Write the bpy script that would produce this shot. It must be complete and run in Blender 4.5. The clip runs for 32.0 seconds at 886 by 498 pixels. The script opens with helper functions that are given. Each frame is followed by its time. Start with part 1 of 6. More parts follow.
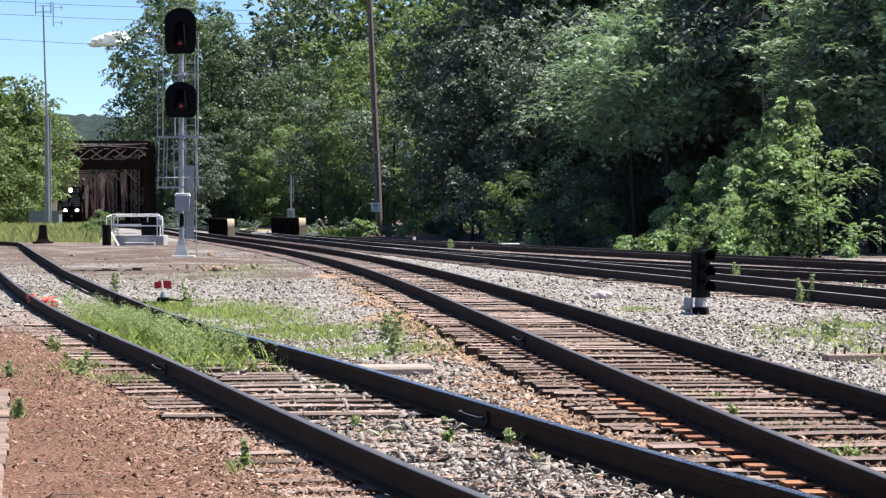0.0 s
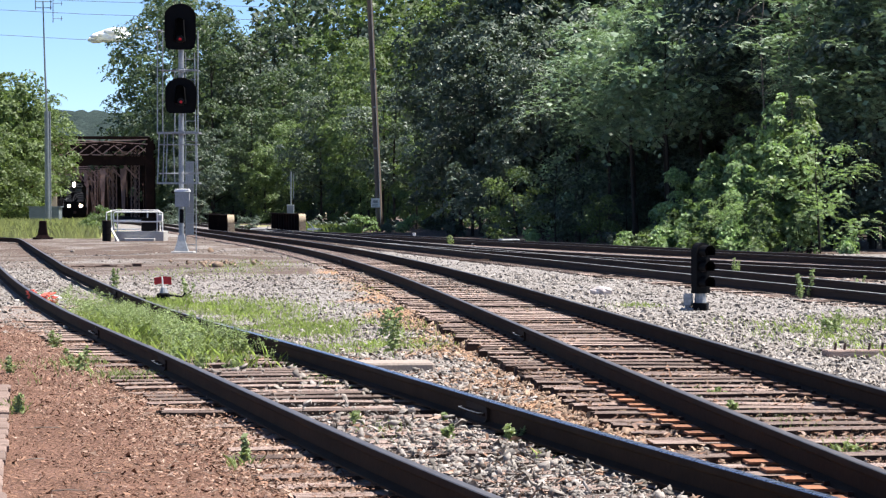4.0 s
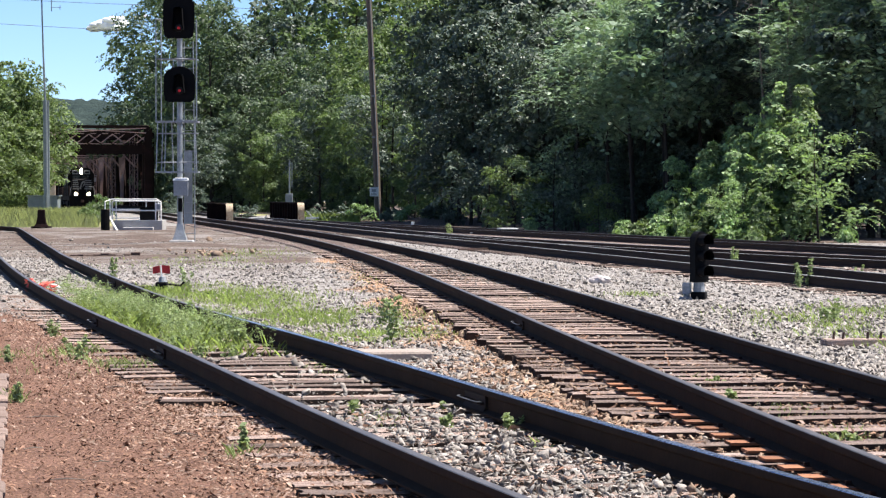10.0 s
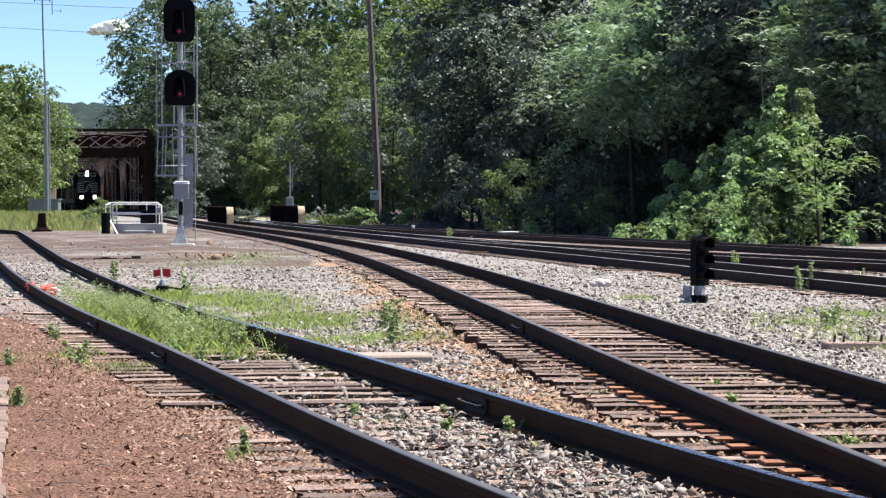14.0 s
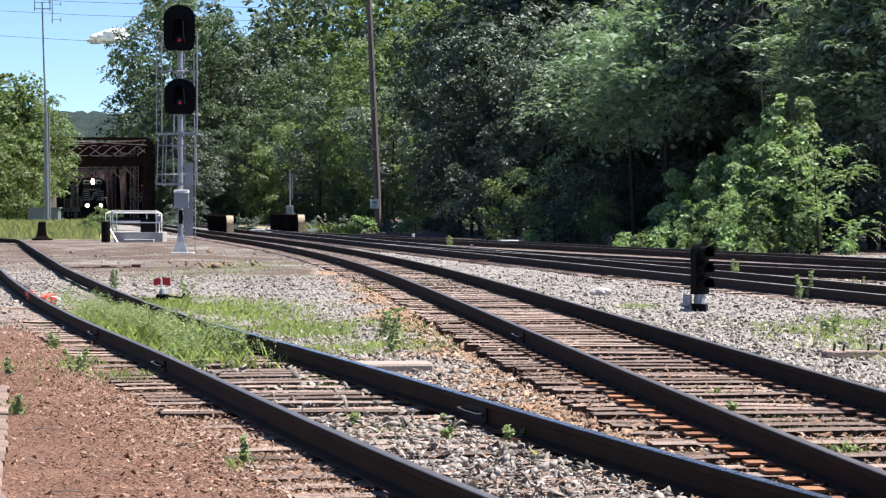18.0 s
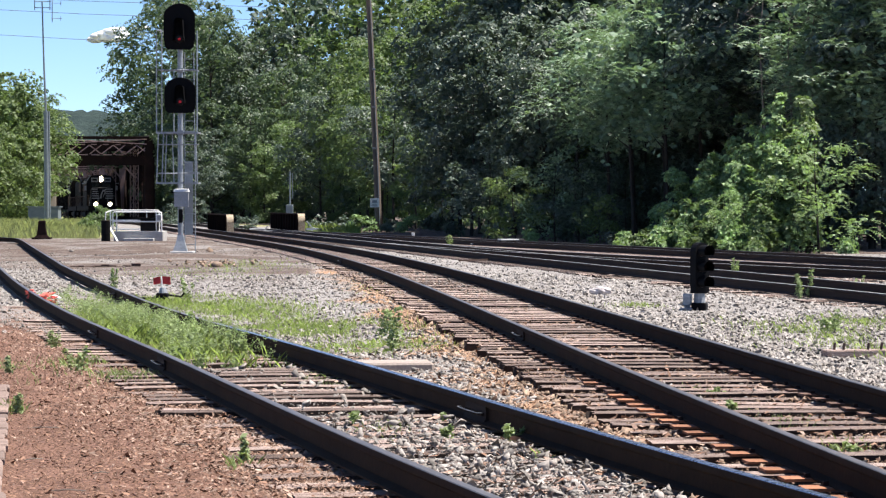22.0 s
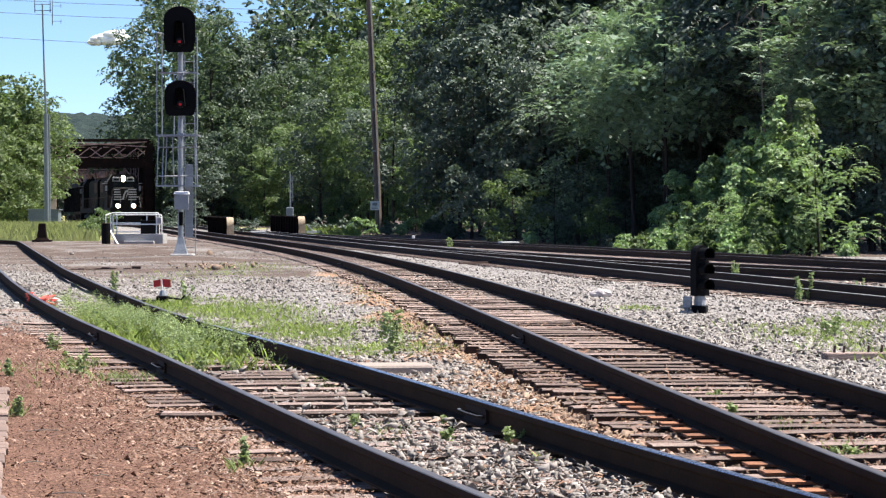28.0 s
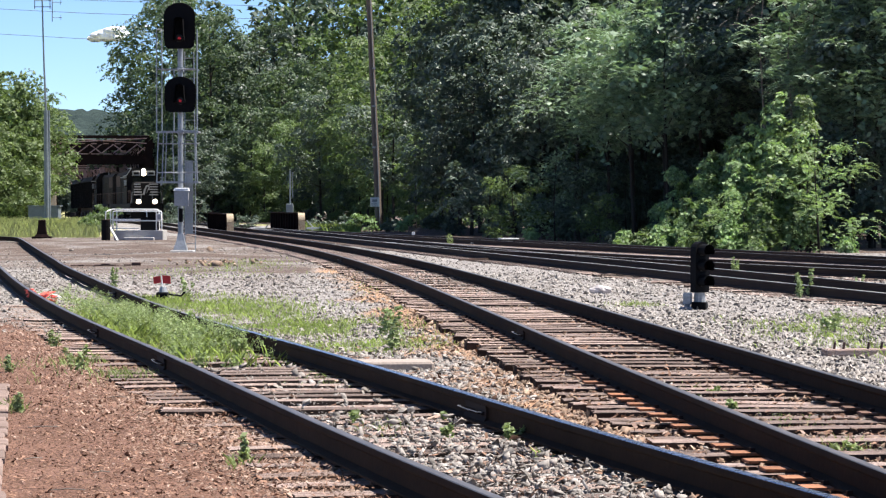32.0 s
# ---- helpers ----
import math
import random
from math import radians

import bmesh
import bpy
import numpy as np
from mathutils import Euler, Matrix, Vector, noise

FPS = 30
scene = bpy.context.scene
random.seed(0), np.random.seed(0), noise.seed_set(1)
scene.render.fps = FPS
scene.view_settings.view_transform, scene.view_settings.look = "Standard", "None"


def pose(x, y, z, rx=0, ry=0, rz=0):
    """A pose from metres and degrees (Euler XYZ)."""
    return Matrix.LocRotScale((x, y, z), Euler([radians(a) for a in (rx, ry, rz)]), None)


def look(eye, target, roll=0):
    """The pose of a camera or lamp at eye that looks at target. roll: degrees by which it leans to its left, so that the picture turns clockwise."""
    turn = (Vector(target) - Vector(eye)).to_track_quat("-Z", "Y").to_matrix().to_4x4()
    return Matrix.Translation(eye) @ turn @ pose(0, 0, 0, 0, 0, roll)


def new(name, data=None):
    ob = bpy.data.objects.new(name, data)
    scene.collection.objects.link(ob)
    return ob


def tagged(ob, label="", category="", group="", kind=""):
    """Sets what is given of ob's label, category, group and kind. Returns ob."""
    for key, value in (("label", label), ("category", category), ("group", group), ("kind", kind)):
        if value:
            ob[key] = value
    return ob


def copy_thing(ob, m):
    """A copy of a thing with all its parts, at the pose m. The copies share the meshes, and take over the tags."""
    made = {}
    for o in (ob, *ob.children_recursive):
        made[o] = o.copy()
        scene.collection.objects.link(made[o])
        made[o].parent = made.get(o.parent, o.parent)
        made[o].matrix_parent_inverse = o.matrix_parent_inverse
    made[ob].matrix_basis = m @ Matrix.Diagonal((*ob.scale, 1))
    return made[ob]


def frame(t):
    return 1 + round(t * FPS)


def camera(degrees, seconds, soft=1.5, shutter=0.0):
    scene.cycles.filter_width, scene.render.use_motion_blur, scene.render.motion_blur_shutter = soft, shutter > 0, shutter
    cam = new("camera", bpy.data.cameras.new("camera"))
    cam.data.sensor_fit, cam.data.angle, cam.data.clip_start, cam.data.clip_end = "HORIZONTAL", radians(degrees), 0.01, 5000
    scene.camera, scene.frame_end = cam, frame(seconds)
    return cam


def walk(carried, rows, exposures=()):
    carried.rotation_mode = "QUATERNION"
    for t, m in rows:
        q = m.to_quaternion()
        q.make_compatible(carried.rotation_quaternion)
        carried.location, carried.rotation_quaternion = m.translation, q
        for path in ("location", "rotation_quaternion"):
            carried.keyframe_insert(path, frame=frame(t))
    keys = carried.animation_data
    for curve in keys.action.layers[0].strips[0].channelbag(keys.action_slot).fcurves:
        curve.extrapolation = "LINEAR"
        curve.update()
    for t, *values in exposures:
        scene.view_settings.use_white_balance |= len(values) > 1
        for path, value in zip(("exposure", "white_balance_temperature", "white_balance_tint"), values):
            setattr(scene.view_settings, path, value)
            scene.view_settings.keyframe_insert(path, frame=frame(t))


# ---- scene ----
cam = camera(18.745, 32.0, soft=1.28)
walk(cam, [(t, pose(0, 0, 1.535, 0.1535 + p, 0, y)) for t, p, y in (
    (0, 88.9782, 0), (0.5, 88.9782, 0), (1, 88.9060, 0), (1.5, 88.8878, -0.0016), (2, 88.9949, 0.0016),
    (2.5, 88.9965, 0), (3, 88.9060, -0.0016), (3.5, 88.8878, -0.0016), (5.5, 88.9487, -0.0016), (6, 88.9798, -0.0016),
    (6.5, 88.8335, 0), (7, 89.0160, -0.0016), (7.5, 88.9816, -0.0064), (8, 88.9422, -0.0048), (8.5, 88.9240, -0.0099),
    (9, 89.0144, -0.0016), (9.5, 89.0867, 0), (10, 88.6527, -0.0314), (10.5, 88.9965, -0.0130), (11, 88.9602, -0.0130),
    (11.5, 88.7793, -0.0164), (12, 88.6708, -0.0180), (12.5, 88.6888, -0.0198), (13, 88.7071, -0.0180), (13.5, 88.7071, -0.0180),
    (14, 88.7251, -0.0198), (14.5, 88.7429, -0.0180), (16.5, 88.8663, -0.0180), (17, 88.8910, -0.0198), (17.5, 88.8878, -0.0180),
    (18, 88.9093, -0.0198), (18.5, 88.9240, -0.0180), (19, 88.8878, -0.0198), (19.5, 88.8960, -0.0164), (20, 88.8878, -0.0198),
    (20.5, 88.8335, -0.0180), (21, 88.8763, -0.0164), (21.5, 88.9109, -0.0164), (22, 88.8878, -0.0198), (22.5, 88.9060, -0.0180),
    (23, 88.8795, -0.0164), (23.5, 88.7973, -0.0215), (24, 88.8697, -0.0180), (24.5, 88.9438, -0.0180), (25, 88.9602, -0.0148),
    (25.5, 88.9240, -0.0164), (27.5, 88.9602, -0.0148), (28, 88.9454, -0.0165), (28.5, 88.9933, -0.0180), (29, 88.9438, -0.0131),
    (29.5, 88.9486, -0.0116), (30, 88.9470, -0.0164), (30.5, 88.9422, -0.0180), (31, 88.9422, -0.0180), (31.5, 88.9486, -0.0115),
    (32, 88.8697, -0.0180))], exposures=((0, 1.28, 6500, 12), (32, 1.28, 6500, 12)))

# ---- daylight ----
SUN_AZ, SUN_EL = radians(84), radians(65)      # clockwise from +y, above the horizon
world = bpy.data.worlds.new("sky")
scene.world = world
world.use_nodes = True
sky = world.node_tree.nodes.new("ShaderNodeTexSky")
sky.sky_type, sky.sun_disc = "NISHITA", False
sky.sun_elevation, sky.sun_rotation = SUN_EL, SUN_AZ
sky.air_density, sky.dust_density, sky.ozone_density, sky.altitude = 1.0, 0.0, 6.5, 4300
world.node_tree.links.new(sky.outputs[0], world.node_tree.nodes["Background"].inputs[0])
world.node_tree.nodes["Background"].inputs[1].default_value = 0.077
sun = new("sun", bpy.data.lights.new("sun", "SUN"))
sun.data.energy, sun.data.angle, sun.data.color = 5.0, radians(0.53), (1.0, 0.955, 0.88)
sun_way = Vector((math.sin(SUN_AZ) * math.cos(SUN_EL), math.cos(SUN_AZ) * math.cos(SUN_EL), math.sin(SUN_EL)))
sun.matrix_world = look(sun_way * 50, (0, 0, 0))

# ---- small tools ----
RNG = np.random.default_rng(7)


class Geo:
    """Vertices and faces that become one mesh."""

    def __init__(self):
        self.v, self.f = [], []

    def add(self, verts, faces):
        n = len(self.v)
        self.v += [tuple(p) for p in verts]
        self.f += [tuple(n + i for i in f) for f in faces]
        return self

    def box(self, x0, y0, z0, x1, y1, z1, b=0.0):
        """A box, its long edges chamfered by b."""
        if not b:
            return self.loft([[(x0, y0, z0), (x1, y0, z0), (x1, y1, z0), (x0, y1, z0)],
                              [(x0, y0, z1), (x1, y0, z1), (x1, y1, z1), (x0, y1, z1)]])
        ring = lambda z, s: [(x0 + b + s, y0 + s, z), (x1 - b - s, y0 + s, z), (x1 - s, y0 + b + s, z), (x1 - s, y1 - b - s, z),
                             (x1 - b - s, y1 - s, z), (x0 + b + s, y1 - s, z), (x0 + s, y1 - b - s, z), (x0 + s, y0 + b + s, z)]
        return self.loft([ring(z0, b * 0.7), ring(z0 + b, 0), ring(z1 - b, 0), ring(z1, b * 0.7)])

    def loft(self, rings, caps=True):
        """Rings of equal length joined one to the next; each ring runs anticlockwise seen from the last ring."""
        n, m = len(self.v), len(rings[0])
        for r in rings:
            self.v += [tuple(p) for p in r]
        for k in range(len(rings) - 1):
            a, c = n + k * m, n + (k + 1) * m
            self.f += [(a + i, a + (i + 1) % m, c + (i + 1) % m, c + i) for i in range(m)]
        if caps:
            self.f += [tuple(n + i for i in reversed(range(m))), tuple(n + (len(rings) - 1) * m + i for i in range(m))]
        return self

    def tube(self, path, radius, sides=8, caps=True):
        """A round bar along a path; radius is one number or one for each point."""
        pts = [Vector(p) for p in path]
        rad = radius if isinstance(radius, (list, tuple)) else [radius] * len(pts)
        rings, u = [], None
        for i, p in enumerate(pts):
            d = (pts[min(i + 1, len(pts) - 1)] - pts[max(i - 1, 0)]).normalized()
            if u is None:
                u = d.orthogonal().normalized()
            u = (u - d * u.dot(d)).normalized()
            w = d.cross(u)
            rings.append([p + rad[i] * (math.cos(2 * math.pi * k / sides) * u + math.sin(2 * math.pi * k / sides) * w) for k in range(sides)])
        return self.loft(rings, caps)

    def bar(self, a, b, w, h=None):
        """A square bar from a to b."""
        a, b = Vector(a), Vector(b)
        d = (b - a).normalized()
        u = d.cross(Vector((0, 0, 1)))
        u = (Vector((1, 0, 0)) if u.length < 1e-3 else u.normalized()) * (w / 2)
        s = d.cross(u).normalized() * ((h or w) / 2)
        s = -s
        return self.loft([[p - u - s, p - u + s, p + u + s, p + u - s] for p in (a, b)])

    def prism(self, outline, x0, x1):
        """An outline of (y, z) run from x0 to x1."""
        return self.loft([[(x0, y, z) for y, z in outline], [(x1, y, z) for y, z in outline]])

    def mesh(self, name, smooth=False):
        me = bpy.data.meshes.new(name)
        me.from_pydata(self.v, [], self.f)
        me.validate()
        bm = bmesh.new()
        bm.from_mesh(me)
        bmesh.ops.recalc_face_normals(bm, faces=bm.faces)
        bm.to_mesh(me)
        bm.free()
        if smooth:
            me.polygons.foreach_set("use_smooth", [True] * len(me.polygons))
            me.set_sharp_from_angle(angle=radians(40))
        return me


def fast_mesh(name, verts, faces):
    """A mesh from arrays: verts (n, 3), faces (m, k)."""
    me = bpy.data.meshes.new(name)
    verts, faces = np.asarray(verts, np.float32), np.asarray(faces, np.int32)
    m, k = faces.shape
    me.vertices.add(len(verts))
    me.vertices.foreach_set("co", verts.ravel())
    me.loops.add(m * k)
    me.loops.foreach_set("vertex_index", faces.ravel())
    me.polygons.add(m)
    me.polygons.foreach_set("loop_start", np.arange(0, m * k, k, dtype=np.int32))
    me.update(calc_edges=True)
    return me


def thing(name, label, category, m=None, group="", kind=""):
    ob = tagged(new(name), label, category, group, kind)
    ob.empty_display_size = 0.2
    if m is not None:
        ob.matrix_world = m
    return ob


def part(name, geo, material, parent=None, label="", smooth=False):
    me = geo if isinstance(geo, bpy.types.Mesh) else geo.mesh(name, smooth)
    if not me.materials:
        me.materials.append(material)
    ob = new(name, me)
    ob.parent = parent
    return tagged(ob, label)


def solo(name, geo, material, label, category="", kind="", group="", smooth=False):
    return tagged(part(name, geo, material, None, label, smooth), "", category, group, kind)


# ---- materials ----
def mat(name, a, b=None, rough=0.8, metal=0.0, scale=3.0, fine=40.0, bump=0.3, depth=0.01, contrast=0.5, spread=0.0, island=0.0,
        translucent=0.0, spec=0.4, stretch=(1, 1, 1), third=None, third_at=0.62, rough_var=0.12):
    """A surface that wanders between the colours a and b at a coarse and a fine scale, with relief. spread and island
    vary the brightness from object to object and from loose piece to loose piece; third: blotches of a third colour."""
    m = bpy.data.materials.new(name)
    m.use_nodes = True
    t = m.node_tree
    n, k = t.nodes, t.links.new
    bsdf = n["Principled BSDF"]
    b = b or tuple(c * 0.6 for c in a)
    at = n.new("ShaderNodeTexCoord")
    mp = n.new("ShaderNodeMapping")
    mp.inputs["Scale"].default_value = stretch
    k(at.outputs["Object"], mp.inputs["Vector"])

    def tex(s, detail=5.0):
        q = n.new("ShaderNodeTexNoise")
        q.inputs["Scale"].default_value, q.inputs["Detail"].default_value, q.inputs["Roughness"].default_value = s, detail, 0.6
        k(mp.outputs[0], q.inputs["Vector"])
        return q

    def mix(fac, x, y, kind="MIX"):
        q = n.new("ShaderNodeMix")
        q.data_type, q.blend_type = "RGBA", kind
        for s, v in ((q.inputs[0], fac), (q.inputs[6], x), (q.inputs[7], y)):
            if isinstance(v, (int, float)):
                s.default_value = v
            elif isinstance(v, tuple):
                s.default_value = (*v, 1)
            else:
                k(v, s)
        return q.outputs[2]

    def ramp(src, lo, hi):
        q = n.new("ShaderNodeMapRange")
        q.inputs["From Min"].default_value, q.inputs["From Max"].default_value = lo, hi
        k(src, q.inputs["Value"])
        return q.outputs[0]

    coarse, small = tex(scale), tex(fine)
    w = 0.5 - 0.42 * contrast
    col = mix(ramp(coarse.outputs[0], w, 1 - w), a, b)
    grain = mix(ramp(small.outputs[0], 0.3, 0.7), (0.72, 0.72, 0.72), (1.22, 1.22, 1.22))
    if third:
        other = tex(scale * 2.3, 3.0)
        col = mix(ramp(other.outputs[0], third_at - 0.05, third_at + 0.06), col, third)
    col = mix(1.0, col, grain, "MULTIPLY")
    for amount, src in ((spread, "object"), (island, "island")):
        if amount:
            q = n.new("ShaderNodeObjectInfo" if src == "object" else "ShaderNodeNewGeometry")
            r = q.outputs["Random"] if src == "object" else q.outputs["Random Per Island"]
            tone = mix(r, (1 - amount,) * 3, (1 + amount,) * 3)
            col = mix(1.0, col, tone, "MULTIPLY")
    k(col, bsdf.inputs["Base Color"])
    rg = n.new("ShaderNodeMapRange")
    rg.inputs["To Min"].default_value, rg.inputs["To Max"].default_value = max(0.05, rough - rough_var), min(1, rough + rough_var)
    k(small.outputs[0], rg.inputs["Value"])
    k(rg.outputs[0], bsdf.inputs["Roughness"])
    bsdf.inputs["Metallic"].default_value = metal
    bsdf.inputs["Specular IOR Level"].default_value = spec
    if bump:
        q = n.new("ShaderNodeBump")
        q.inputs["Strength"].default_value, q.inputs["Distance"].default_value = bump, depth
        k(small.outputs[0], q.inputs["Height"])
        k(q.outputs[0], bsdf.inputs["Normal"])
    if translucent:
        tr = n.new("ShaderNodeBsdfTranslucent")
        k(mix(1.0, col, (1.25, 1.35, 0.75), "MULTIPLY"), tr.inputs[0])
        sh = n.new("ShaderNodeMixShader")
        sh.inputs[0].default_value = translucent
        k(bsdf.outputs[0], sh.inputs[1])
        k(tr.outputs[0], sh.inputs[2])
        k(sh.outputs[0], n["Material Output"].inputs[0])
    return m


def glow(name, colour, strength):
    m = bpy.data.materials.new(name)
    m.use_nodes = True
    bsdf = m.node_tree.nodes["Principled BSDF"]
    bsdf.inputs["Base Color"].default_value = (*colour, 1)
    bsdf.inputs["Emission Color"].default_value = (*colour, 1)
    bsdf.inputs["Emission Strength"].default_value = strength
    return m


M_RAIL = mat("rail_steel", (0.042, 0.026, 0.017), (0.028, 0.017, 0.011), 0.95, 0.0, 2, 25, 0.25, 0.004, spec=0.08)
M_RAIL_RUST = mat("rusty_rail_steel", (0.03, 0.019, 0.016), (0.018, 0.0125, 0.011), 0.9, 0.0, 2, 30, 0.3, 0.004, spec=0.2)
M_SHINE = mat("worn_rail_head", (0.42, 0.44, 0.5), (0.3, 0.32, 0.37), 0.28, 0.95, 1.2, 30, 0.05, 0.001)
M_WORN = mat("pale_worn_rail_head", (0.4, 0.38, 0.36), (0.26, 0.245, 0.23), 0.5, 0.25, 1.5, 30, 0.1, 0.001)
M_DULL = mat("dull_rail_head", (0.14, 0.13, 0.124), (0.09, 0.083, 0.078), 0.45, 0.4, 1.5, 30, 0.1, 0.001)
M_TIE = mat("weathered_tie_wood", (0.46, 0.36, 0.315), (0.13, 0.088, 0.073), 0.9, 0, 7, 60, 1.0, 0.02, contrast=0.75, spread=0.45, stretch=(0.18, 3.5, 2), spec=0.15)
# Creosote brown, with the shade of the ties' sides put into it.
M_TIE_SHADE = mat("shaded_creosoted_tie_side", (0.05, 0.037, 0.032), (0.025, 0.019, 0.017), 0.95, 0, 5, 60, 0.6, 0.01, spread=0.3, stretch=(0.25, 3, 2), spec=0.1)
M_PLATE = mat("rusty_tie_plate", (0.3, 0.13, 0.065), (0.17, 0.075, 0.042), 0.85, 0.1, 8, 70, 0.4, 0.004, spread=0.3)
M_STONE = mat("ballast_stone", (0.295, 0.262, 0.238), (0.18, 0.165, 0.148), 0.9, 0, 2, 45, 0.5, 0.01, island=0.45, spec=0.2)
M_STONE_RUST = mat("rusty_ballast_stone", (0.29, 0.215, 0.158), (0.19, 0.13, 0.095), 0.9, 0, 2, 45, 0.5, 0.01, island=0.5, spec=0.2)
M_STONE_PALE = mat("pale_ballast_stone", (0.35, 0.318, 0.295), (0.245, 0.232, 0.213), 0.9, 0, 2, 45, 0.5, 0.01, island=0.3, spec=0.2)
M_PAVE = mat("old_paving_block", (0.23, 0.165, 0.135), (0.15, 0.105, 0.085), 0.9, 0, 5, 50, 0.4, 0.008, spread=0.3)
M_CHIP = mat("bark_and_stone_chips", (0.25, 0.153, 0.106), (0.12, 0.063, 0.043), 0.9, 0, 3, 60, 0.4, 0.006, island=0.6, spec=0.15)
M_LEAF = mat("tree_leaves", (0.105, 0.14, 0.104), (0.064, 0.092, 0.074), 0.5, 0, 0.35, 12, 0, island=0.32, spread=0.25, translucent=0.22, spec=0.35)
# Paler than M_LEAF: sun on the front boughs is put into the colour.
M_LEAF_FROND_LIT = mat("sunlit_feathered_leaves", (0.2, 0.28, 0.18), (0.13, 0.2, 0.13), 0.5, 0, 0.35, 12, 0, island=0.32, spread=0.2, translucent=0.26, spec=0.4)
M_LEAF_BLUE = mat("dull_tree_leaves", (0.1, 0.14, 0.078), (0.066, 0.1, 0.062), 0.5, 0, 0.35, 12, 0, island=0.32, spread=0.2, translucent=0.35, spec=0.35)
M_LEAF_BANK = mat("bank_bush_leaves", (0.17, 0.22, 0.09), (0.1, 0.15, 0.066), 0.55, 0, 0.35, 12, 0, island=0.4, spread=0.2, translucent=0.35, spec=0.3)
# Paler than M_LEAF, mostly for crowns and saplings that should look sunlit.
M_LEAF_MID = mat("paler_tree_leaves", (0.15, 0.2, 0.085), (0.1, 0.155, 0.07), 0.55, 0, 0.35, 12, 0, island=0.35, spread=0.15, translucent=0.4, spec=0.35)
# Palest leaf colour, which gives the bank of bushes its sunlit brightness.
M_LEAF_SUNLIT = mat("sunlit_bush_leaves", (0.26, 0.36, 0.165), (0.175, 0.265, 0.125), 0.55, 0, 0.8, 12, 0, island=0.45, spread=0.15, translucent=0.35, spec=0.35)
M_GRASS = mat("grass_blades", (0.3, 0.36, 0.15), (0.22, 0.29, 0.11), 0.7, 0, 1.2, 12, 0, island=0.35, translucent=0.5, spec=0.15, third=(0.33, 0.31, 0.17), third_at=0.72)
M_GRASS_DRY = mat("tall_pale_grass", (0.4, 0.42, 0.26), (0.3, 0.34, 0.2), 0.7, 0, 0.5, 12, 0, island=0.18, translucent=0.5, spec=0.1)
M_CHIP_PALE = mat("pale_wood_chips", (0.36, 0.265, 0.21), (0.22, 0.145, 0.11), 0.9, 0, 3, 60, 0.4, 0.006, island=0.5, spec=0.15)
M_WEED = mat("weed_leaves", (0.29, 0.35, 0.17), (0.2, 0.26, 0.12), 0.6, 0, 2, 12, 0, island=0.35, translucent=0.3, spec=0.25)
M_BARK = mat("tree_bark", (0.055, 0.047, 0.04), (0.03, 0.025, 0.022), 0.95, 0, 3, 30, 0.8, 0.03, stretch=(1, 1, 0.3), spec=0.1)
M_TWIG = mat("bare_grey_twigs", (0.24, 0.21, 0.18), (0.15, 0.13, 0.11), 0.95, 0, 3, 30, 0.3, 0.01, spec=0.1)
M_POLE = mat("creosoted_pole_wood", (0.17, 0.14, 0.12), (0.11, 0.09, 0.077), 0.9, 0, 2, 40, 0.5, 0.01, stretch=(3, 3, 0.3), spec=0.15)
M_GALV = mat("galvanised_steel", (0.31, 0.33, 0.35), (0.24, 0.26, 0.28), 0.5, 0.45, 3, 30, 0.1, 0.002)
M_TOWER = mat("grey_blue_mast_steel", (0.2, 0.235, 0.26), (0.15, 0.18, 0.2), 0.6, 0.2, 3, 30, 0.1, 0.002)
M_CABINET = mat("grey_painted_steel", (0.31, 0.325, 0.34), (0.25, 0.265, 0.28), 0.55, 0.1, 2, 25, 0.1, 0.002)
M_BLACK = mat("black_painted_steel", (0.0035, 0.0035, 0.0045), (0.0025, 0.0025, 0.003), 0.7, 0, 3, 30, 0.1, 0.002, spec=0.12)
M_DARKGLASS = mat("dark_lens_glass", (0.012, 0.004, 0.004), (0.008, 0.003, 0.003), 0.3, 0, 3, 30, 0, spec=0.2)
M_WHITE = mat("white_painted_rail", (0.78, 0.78, 0.77), (0.68, 0.68, 0.67), 0.5, 0, 3, 30, 0.1, 0.002)
M_SLAB = mat("dusty_tan_concrete", (0.33, 0.28, 0.24), (0.25, 0.2, 0.17), 0.9, 0, 3, 40, 0.3, 0.006)
M_PLATE_DULL = mat("brown_tie_plate", (0.17, 0.095, 0.065), (0.1, 0.06, 0.045), 0.85, 0.1, 8, 70, 0.4, 0.004, spread=0.3)
M_CONC = mat("grey_concrete", (0.42, 0.41, 0.4), (0.32, 0.31, 0.3), 0.9, 0, 2.5, 40, 0.3, 0.006, third=(0.27, 0.25, 0.23))
M_BRIDGE = mat("brown_bridge_steel", (0.02, 0.0125, 0.0115), (0.011, 0.0075, 0.007), 0.8, 0.0, 0.6, 12, 0.2, 0.006, spec=0.03, third=(0.026, 0.014, 0.013))
# Light on posts, lacing and bar edges is put into this pale pink.
M_PALE = mat("lit_pink_bridge_paint", (0.42, 0.29, 0.27), (0.3, 0.2, 0.19), 0.8, 0.0, 0.9, 14, 0.2, 0.005, third=(0.2, 0.1, 0.08))
M_PIER = mat("tan_pier_stone", (0.42, 0.36, 0.28), (0.3, 0.25, 0.2), 0.9, 0, 1.5, 20, 0.4, 0.02)
M_LOCO = mat("black_locomotive_paint", (0.0065, 0.0055, 0.0055), (0.0045, 0.004, 0.004), 0.7, 0, 1, 20, 0.1, 0.003, third=(0.014, 0.011, 0.01), spec=0.15)
M_STRIPE = mat("white_paint_bands", (0.324, 0.324, 0.315), (0.270, 0.270, 0.261), 0.5, 0, 3, 30, 0)
